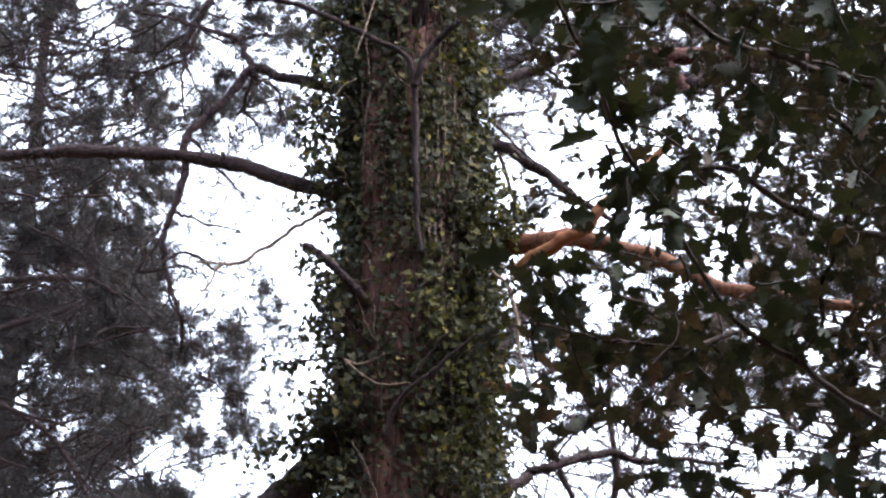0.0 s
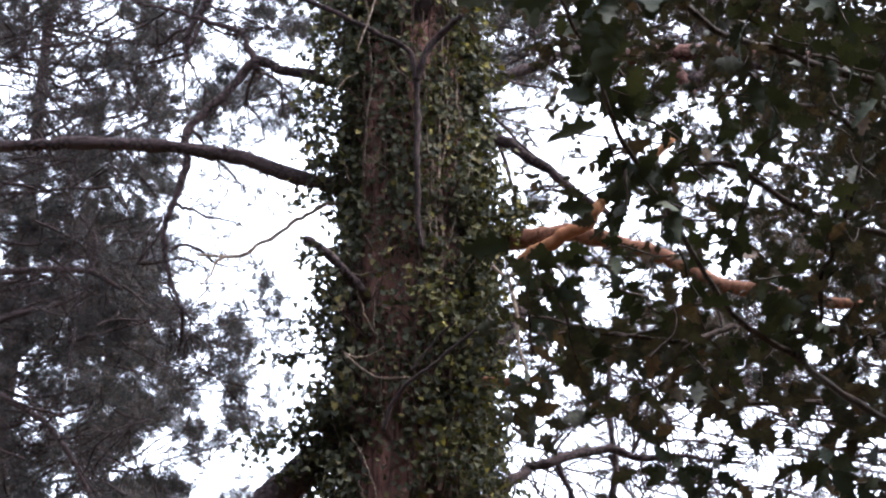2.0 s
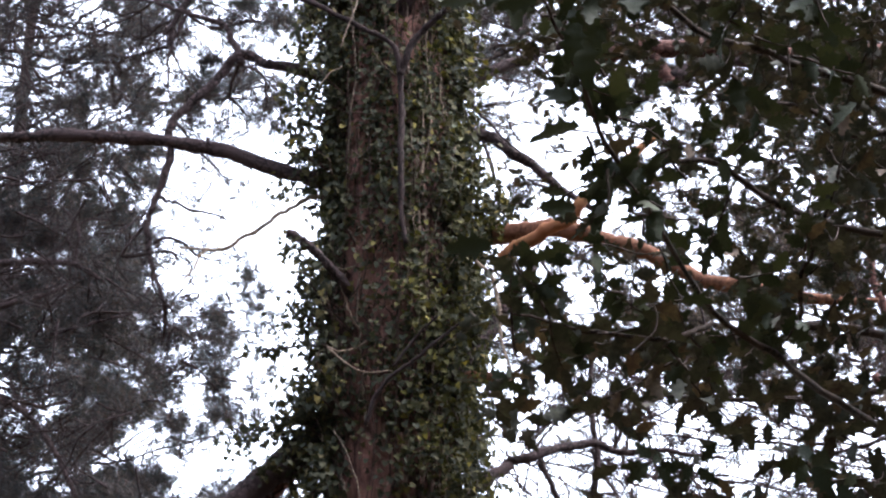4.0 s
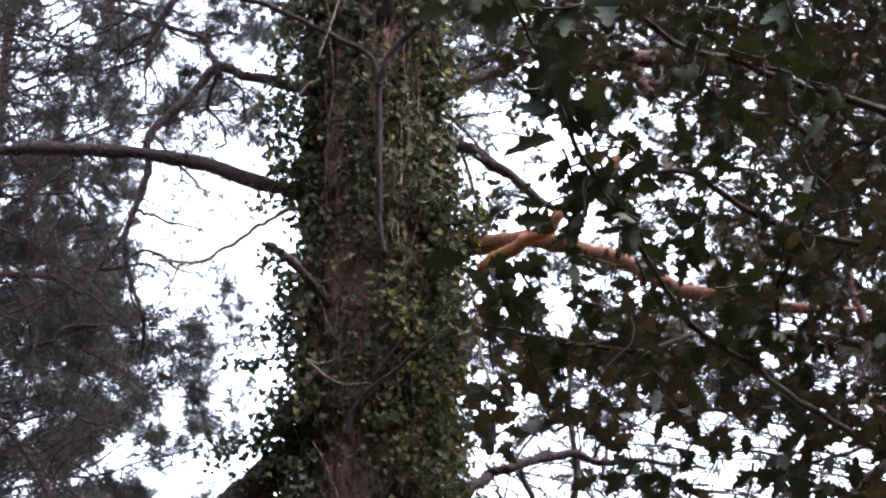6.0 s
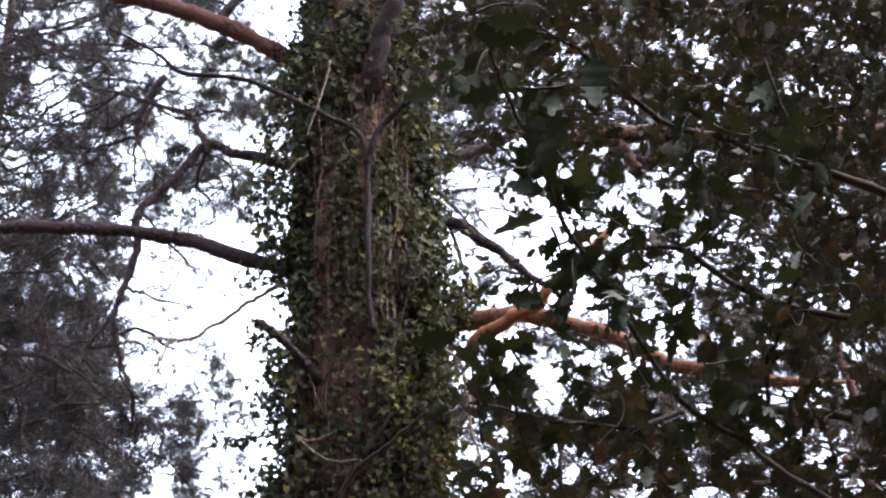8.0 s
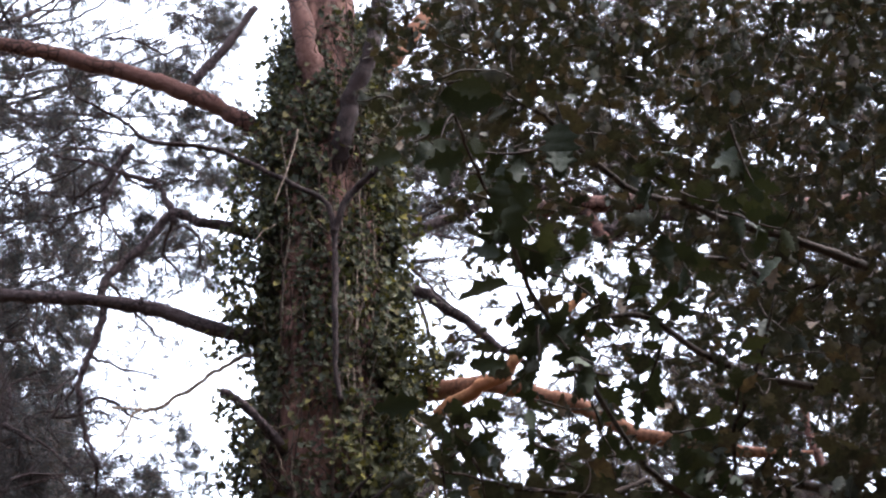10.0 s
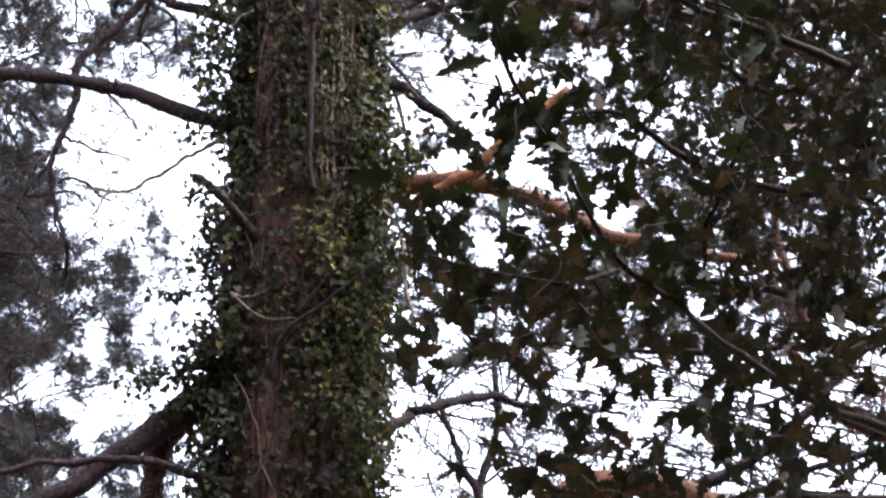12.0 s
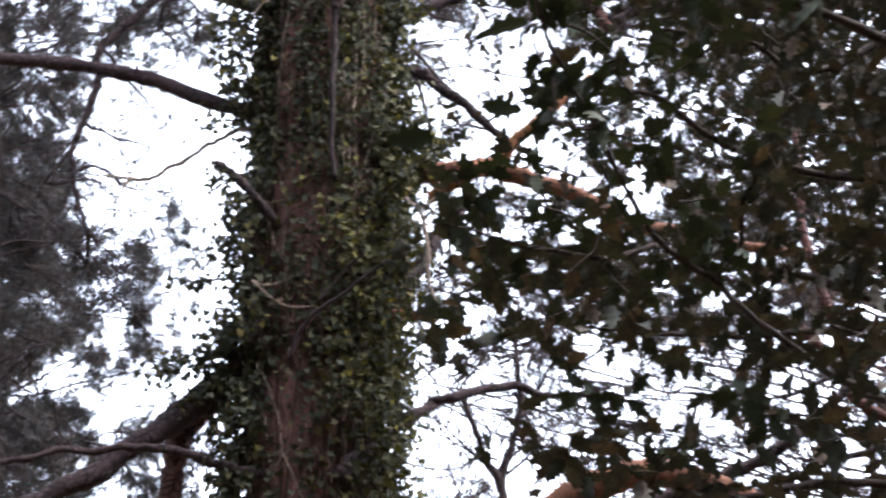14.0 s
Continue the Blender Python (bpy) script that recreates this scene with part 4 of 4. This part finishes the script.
def far_pine(base, height, radius, lean, label, seed, bands, u0, step, columns, near, far, share, tone, sticks):
    """A pine with a bare trunk, boughs that reach into foliage, twigs and needles."""
    tree = thing("pine_tree", base, label, "tree", "pines")
    r = np.random.default_rng(seed)
    limb(tree, BARK_LIMB, [(base[0] + lean * k, base[1], base[2] - 0.1 + height * k) for k in (0, 0.25, 0.5, 0.75, 1)], [radius * 1.25, radius, radius * 0.8, radius * 0.6, radius * 0.3], "trunk", "", 14, 0.004, seed)
    shoots, green, ends = Geo(), Geo(), []
    for j, band in enumerate(bands):
        for i in columns:
            c = int(band[i]) / 10
            if c <= 0.15:
                continue
            for part_of in range(6):
                depth = r.uniform(near, far)
                centre = bearing(u0, step, i, j, depth, r)
                if c >= 0.5 and part_of == 0:
                    k = min(max((centre[2] - base[2] - 0.6) / height, 0.05), 0.95)
                    root = np.array([base[0] + lean * k, base[1], base[2] + height * k])
                    mid = (root + centre) / 2 + r.normal(0, 0.15, 3)
                    line = wiggle(smooth_line([(*root, 0.016), (*mid, 0.011), (*centre, 0.005)], 8), 0.02, r)
                    g = Geo()
                    thin_tube(g, line, 5)
                    put("bough", g.mesh("bough", BARK_LIMB), tree)
                    ends.append(centre)
                root = min(ends, key=lambda e: np.linalg.norm(e - centre)) if ends else centre + (0.2, 0, 0.1)
                if np.linalg.norm(root - centre) < 0.05 or np.linalg.norm(root - centre) > 0.6:
                    root = centre + r.normal(0, 0.12, 3)
                clump = 1 + (2.2 if sticks < 2 else 1.2) * noise.noise(Vector((centre[0] / centre[1] * 20, 5.6, centre[2] / centre[1] * 20)))
                n = int(min(max(clump, 0.75 if c > 0.65 else 0.2), 2.4) * -math.log(1 - min(c, 0.9)) * share * 0.6 * r.uniform(0.4, 1.6) + r.random())
                spray(shoots, green, root, centre, np.array((0.24, 0.3, 0.16)) * r.uniform(0.6, 1.4), int(n * 0.8 + 0.5), r, tufts=3, count=34, length=0.07, twig=0.0042, width=0.0042, bare=0.8 if sticks > 2 and j > 10 else tone)
            for _ in range(int(sticks * c + r.random())):
                bare_twigs(shoots, bearing(u0, step, i, j, r.uniform(8.3, 9.5), r), r.standard_normal(3) * (1, 0.3, 1), r.uniform(0.3, 0.6), r.uniform(0.004, 0.009), r, 2)
            if sticks > 2 and j > 10:
                for _ in range(2):
                    bare_twigs(shoots, bearing(u0, step, i, j, r.uniform(8.0, 9.5), r), r.standard_normal(3) * (0.8, 0.3, 1) + (0, 0, 0.6), r.uniform(0.5, 0.9), r.uniform(0.004, 0.009), r, 2, 0.6)
    put("twig_growth", shoots.mesh("twigs", TWIG), tree, "fine brown twigs", "", "", "stuff")
    put("needle_growth", green.mesh("needles", NEEDLE_DRY if sticks > 2 else NEEDLE, False), tree, "dull brown-green needle tufts" if sticks > 2 else "dull green needle tufts", "", "", "stuff")
    return tree


def foot(p):
    return (p[0], p[1], 0.0)


near_left = far_pine(foot((-4.32, 10.00, 6.56)), 12.0, 0.12, -0.1, "pine with spreading dull green boughs", 32, PINE_WEST, U_WEST, U_STEP_WEST, range(0, 5), 9.5, 11.0, 15, 0.08, 1.7)
for k, (pts, radii) in enumerate((
    ([(-3.47, 9.50, 7.02), (-2.86, 9.50, 7.05), (-2.52, 9.50, 7.02), (-2.33, 9.50, 6.91)], [0.024, 0.02, 0.012]),
    ([(-3.34, 9.50, 6.55), (-3.03, 9.50, 6.72), (-2.77, 9.50, 6.80), (-2.54, 9.50, 6.90)], [0.022, 0.018, 0.008]),
    ([(-3.15, 9.20, 6.25), (-2.88, 9.20, 6.10), (-2.57, 9.20, 5.89), (-2.35, 9.20, 5.55), (-2.16, 9.20, 5.19)], [0.022, 0.017, 0.012]),
    ([(-2.66, 9.60, 7.49), (-2.55, 9.60, 7.31), (-2.52, 9.60, 7.07), (-2.35, 9.60, 6.73)], [0.008, 0.012, 0.006]),
    ([(-3.51, 9.60, 8.70), (-3.07, 9.60, 8.66), (-2.99, 9.60, 8.47), (-2.84, 9.60, 8.23)], [0.012, 0.01, 0.005]),
    ([(-2.64, 9.60, 6.62), (-2.38, 9.60, 6.69), (-1.95, 9.60, 6.83)], [0.012, 0.009, 0.004]),
)):
    limb(near_left, BARK_LIMB, pts, radii, "bough", seed=200 + k, sides=7)
far_pine(foot((-3.61, 12.00, 7.29)), 13.0, 0.085, -0.2, "slender pine with grey-brown trunk and drooping needles", 31, PINE_WEST, U_WEST, U_STEP_WEST, range(1, 8), 11.5, 13.5, 23, 0.08, 1.1)
far_pine(foot((5.08, 13.00, 6.88)), 13.0, 0.16, 0.1, "pine beyond the holly, thin needle sprays", 34, PINE_EAST, U_EAST, U_STEP_EAST, range(0, 9), 11.0, 13.5, 25, 0.3, 4.5)

# ---- holly in front ----
holly = thing("holly_bush", (2.3, 4.2, 0), "dark glossy holly bush with spiny leaves reaching across the view", "holly")
HOLLY_STEMS = []


def holly_stem(pts, radii, seed, label="", sides=8, rough=0.0015):
    HOLLY_STEMS.append(limb(holly, BARK_HOLLY, pts, radii, "stem", label, sides, rough, seed, 0.05))


holly_stem([(2.3, 4.2, -0.05), (2.2, 4.2, 1.0), (1.9, 4.1, 2.3), (1.265, 3.700, 3.067), (0.971, 3.400, 3.042), (0.739, 3.100, 2.969), (0.553, 2.800, 2.917), (0.410, 2.500, 2.848), (0.314, 2.400, 2.872), (0.212, 2.100, 2.840), (0.128, 1.850, 2.815), (0.085, 1.700, 2.831), (0.051, 1.600, 2.865), (0.031, 1.550, 2.903)], [0.03, 0.024, 0.017, 0.011, 0.0085, 0.0065, 0.0052, 0.0042, 0.0034, 0.0028, 0.0022, 0.0015], 60, "dark slanting main stem", 10)
holly_stem([(0.305, 2.300, 2.807), (0.250, 2.250, 2.765), (0.192, 2.200, 2.732), (0.100, 2.150, 2.724), (0.005, 2.100, 2.724)], [0.004, 0.0035, 0.003, 0.0015], 61)
holly_stem([(0.686, 2.400, 3.225), (0.498, 2.300, 3.238), (0.417, 2.300, 3.279), (0.319, 2.200, 3.240), (0.237, 2.100, 3.232), (0.173, 2.050, 3.265), (0.107, 2.000, 3.253)], [0.008, 0.006, 0.005, 0.004, 0.002], 62)
holly_stem([(1.282, 3.800, 3.458), (1.080, 3.700, 3.392), (0.723, 3.600, 3.314), (0.467, 3.500, 3.264), (0.318, 3.400, 3.226)], [0.014, 0.011, 0.008, 0.005, 0.003], 63)
holly_stem([(1.252, 3.700, 3.436), (1.054, 3.600, 3.372), (0.915, 3.500, 3.265), (0.823, 3.500, 3.290)], [0.01, 0.008, 0.006, 0.003], 64)
holly_stem([(0.475, 2.600, 2.967), (0.470, 2.500, 2.993), (0.501, 2.450, 3.063), (0.540, 2.400, 3.175)], [0.004, 0.0035, 0.003, 0.002], 65)
holly_stem([(1.168, 3.400, 2.988), (0.927, 3.300, 2.863), (0.725, 3.200, 2.822), (0.551, 3.100, 2.760), (0.418, 3.000, 2.730)], [0.012, 0.009, 0.007, 0.004], 66)
holly_stem([(1.105, 3.800, 3.816), (0.847, 3.700, 3.779), (0.621, 3.600, 3.800), (0.465, 3.500, 3.846), (0.293, 3.400, 3.773)], [0.012, 0.009, 0.007, 0.004], 67)
holly_stem([(1.049, 3.400, 3.986), (0.783, 3.300, 3.778), (0.632, 3.200, 3.786), (0.445, 3.100, 3.737)], [0.012, 0.008, 0.006, 0.003], 68)
holly_stem([(1.224, 4.400, 3.791), (0.947, 4.300, 3.829), (0.688, 4.200, 3.783), (0.391, 4.100, 3.675), (0.111, 4.000, 3.616), (-0.026, 3.900, 3.467)], [0.016, 0.012, 0.009, 0.006, 0.003], 69)

rng = np.random.default_rng(5)
twigs, leaf_rest, leaf_ones = Geo(), Geo(), []


def holly_leaf(at, way, face, size, single=False, kind=None):
    kind = rng.integers(3) if kind is None else kind
    turn = axes_from(way, face)
    if single:
        leaf_ones.append((at, turn, size, kind))
    else:
        v, fc = HOLLY_SHAPES[kind]
        leaf_rest.add(np.asarray(at) + (v * size) @ turn.T, fc)


def holly_spray(start, way, length, n, near=False, sizes=(0.026, 0.046)):
    """A twig with leaves set alternately along it."""
    way = unit(np.array(way, float))
    p, pts = np.array(start, float) - way * length * 0.5, []
    for k in range(5):
        pts.append((*p, 0.0022 * (1 - k / 7)))
        way = unit(way + rng.standard_normal(3) * 0.18)
        p = p + way * length / 4
    line = smooth_line(pts, 3)
    thin_tube(twigs, line, 4)
    for k in range(n):
        i = min(int((k + 0.7) / n * len(line)), len(line) - 1)
        ahead = unit(line[min(i + 1, len(line) - 1), :3] - line[max(i - 1, 0), :3])
        out_way = unit(ahead * 0.5 + unit(rng.standard_normal(3)) + (0, 0, -0.15))
        face = unit(np.array([0, 0.55, 0.85]) + rng.standard_normal(3) * 0.35)
        out_way = unit(out_way - face * (out_way @ face) * 0.65)
        holly_leaf(line[i, :3], out_way, face, rng.uniform(0.03, 0.044) if near else rng.uniform(*sizes), near)


def holly_cloud(centre, size, twigs_n, near=False):
    for _ in range(twigs_n):
        at = np.array(centre) + rng.uniform(-1, 1, 3) * np.array(size)
        holly_spray(at, rng.standard_normal(3), rng.uniform(0.06, 0.1), rng.integers(4, 7), near)


for j, band in enumerate(HOLLY_BANDS):
    for i, digit in enumerate(band):
        c = int(digit) / 10
        low = j >= 10
        dense = 3.6 if low else 15.0 if c < 0.65 else 23.0 if c < 0.75 else 28.0
        for _ in range(int(-math.log(1 - min(c, 0.93)) * dense + rng.random())):
            close_by = low or (6 < j and rng.random() < 0.08)
            if close_by:
                reach = rng.uniform(2.5, 3.9)
            elif j > 6:
                reach = rng.uniform(4.2, 6.4)
            else:
                reach = rng.choice((2.9, 3.6, 4.2, 4.8, 5.3, 5.8, 6.2, 6.4)) + rng.uniform(-0.25, 0.25)
            at = bearing(U_EAST, U_STEP_EAST, i, j, reach, rng)
            if not low and noise.noise(Vector((at[0] / at[1] * 30, 2.7, at[2] / at[1] * 30))) < -0.1 and rng.random() < 0.62:
                continue
            holly_spray(at, rng.standard_normal(3), rng.uniform(0.07, 0.14), rng.integers(5, 9), False, (0.034, 0.056) if close_by else (0.021, 0.039))
for line in HOLLY_STEMS[1:]:
    for i in range(6, len(line), 5):
        holly_spray(line[i, :3], rng.standard_normal(3), 0.1, 5)
# leaves near the lens, seen one by one
for at, way, face, size, kind in (
    ((0.090, 1.620, 2.687), (-1, 0.1, 0.0), (0.15, -0.05, 1), 0.052, 1), ((0.084, 1.650, 2.743), (-0.9, 0.1, 0.5), (0.2, -0.9, -0.3), 0.036, 1),
    ((-0.004, 1.500, 2.475), (-1, 0.1, -0.05), (0.1, -0.9, -0.35), 0.042, 0), ((-0.036, 1.520, 2.494), (-1, 0.3, 0.2), (0.1, -0.5, 0.8), 0.024, 2),
    ((0.335, 1.420, 2.575), (-0.8, 0.2, -0.5), (0.1, -0.7, 0.6), 0.032, 1), ((0.046, 1.500, 2.765), (-1, 0.2, -0.1), (0, -0.9, -0.4), 0.042, 0),
    ((0.077, 1.500, 2.853), (-1, 0.1, 0.2), (0, -0.9, -0.4), 0.042, 2), ((-0.018, 1.500, 2.766), (-1, 0.1, 0.0), (0, -0.9, -0.2), 0.036, 1),
    ((0.147, 1.550, 2.779), (0.0, 0.1, 1), (0, -1, 0.1), 0.042, 0), ((0.085, 1.500, 2.732), (-0.3, 0.1, -1), (0, -0.9, 0.2), 0.04, 1),
    ((0.022, 1.550, 2.886), (1, 0.1, -0.05), (0.05, -0.8, -0.5), 0.066, 2), ((0.022, 1.550, 2.828), (0.05, 0.1, -1), (0.15, -0.9, -0.2), 0.056, 0),
    ((0.150, 1.550, 2.845), (-0.05, 0.15, -1), (-0.1, -0.9, -0.2), 0.064, 2), ((0.088, 1.550, 2.748), (0.2, 0.1, -0.9), (0.1, -0.9, -0.3), 0.052, 1),
    ((0.047, 1.700, 2.637), (1, 0.2, 0.1), (0, -0.9, -0.4), 0.04, 0), ((0.127, 1.700, 2.877), (-0.6, 0.2, -0.6), (0.2, -0.9, -0.3), 0.045, 2),
):
    holly_leaf(np.array(at), way, face, size, True, kind)
    stalk = min((p[:3] for line in HOLLY_STEMS for p in line), key=lambda p: np.linalg.norm(p - np.array(at)))
    if np.linalg.norm(stalk - np.array(at)) < 0.09:
        thin_tube(twigs, smooth_line([(*at, 0.0009), (*((stalk + np.array(at)) / 2 + (0, 0, 0.008)), 0.0012), (*stalk, 0.0016)], 4), 5)
for centre, size, n in (((0.117, 1.800, 2.911), (0.03, 0.1, 0.05), 5), ((0.153, 1.950, 2.830), (0.04, 0.06, 0.05), 5), ((0.234, 2.100, 2.949), (0.06, 0.1, 0.05), 5), ((0.208, 2.300, 2.835), (0.04, 0.1, 0.05), 5), ((0.049, 2.200, 2.785), (0.02, 0.1, 0.04), 4), ((0.099, 2.400, 2.818), (0.03, 0.1, 0.03), 3), ((0.361, 2.400, 2.942), (0.08, 0.2, 0.08), 9), ((0.375, 2.000, 2.985), (0.1, 0.2, 0.08), 9)):
    holly_cloud(centre, size, n, True)


def rosette(centre, n, size, spread=0.02):
    """A shoot tip with a whorl of broad hanging leaves."""
    c = np.array(centre)
    turn0 = rng.uniform(0, 6.28)
    for k in range(n):
        b = turn0 + 6.28 * k / n + rng.normal(0, 0.25)
        way = np.array([math.cos(b), 0.25 * rng.standard_normal(), math.sin(b) - 0.15])
        holly_leaf(c + unit(way) * 0.004 + rng.standard_normal(3) * spread * 0.4, way, (0.25 * rng.standard_normal(), -0.8, -0.6 + 0.15 * rng.standard_normal()), size * rng.uniform(0.6, 0.85), True)
    holly_spray(c + (0.03, 0.02, 0.02), (1, 0.3, 0.5), 0.12, 2)


for at, n, size in (
    ((0.277, 3.100, 2.948), 6, 0.062), ((0.348, 3.150, 2.957), 4, 0.055), ((0.526, 2.950, 2.872), 6, 0.07), ((0.577, 3.000, 2.868), 4, 0.06), ((0.431, 3.400, 2.918), 4, 0.065), ((0.502, 3.500, 3.001), 4, 0.06),
    ((0.048, 3.000, 3.256), 5, 0.055), ((0.113, 3.100, 3.189), 5, 0.058), ((0.054, 3.000, 3.156), 4, 0.05), ((0.209, 3.200, 3.363), 4, 0.05), ((0.012, 3.300, 3.219), 4, 0.055), ((0.162, 2.600, 3.117), 4, 0.045),
    ((0.012, 1.900, 3.107), 5, 0.05), ((0.084, 2.000, 3.131), 5, 0.05), ((0.158, 2.100, 3.246), 5, 0.05), ((0.050, 1.900, 3.167), 5, 0.05), ((0.050, 1.900, 3.215), 5, 0.05), ((0.182, 2.000, 3.179), 5, 0.05),
    ((0.144, 1.900, 2.893), 4, 0.036), ((0.123, 1.950, 2.864), 4, 0.038), ((0.171, 2.000, 2.861), 4, 0.036), ((0.207, 2.100, 2.875), 4, 0.04), ((0.093, 2.200, 2.948), 4, 0.034), ((0.831, 3.400, 2.959), 5, 0.055), ((0.768, 3.300, 3.106), 4, 0.05),
):
    rosette(at, n, size)
put("twig_growth", twigs.mesh("twigs", BARK_HOLLY), holly, "thin dark twigs", "", "", "stuff")
put("leaf_growth", leaf_rest.mesh("leaves", HOLLY), holly, "dark spiny holly leaves", "", "", "stuff")
shapes = []
for v, fc in HOLLY_SHAPES:
    g = Geo()
    g.add(v, fc)
    shapes.append(g.mesh("leaf", HOLLY_ONE))
for at, turn, size, kind in leaf_ones[:300]:
    ob = put("leaf", shapes[kind], holly)
    ob.matrix_basis = Matrix.Translation(at) @ Matrix(turn.tolist()).to_4x4() @ Matrix.Scale(size, 4)
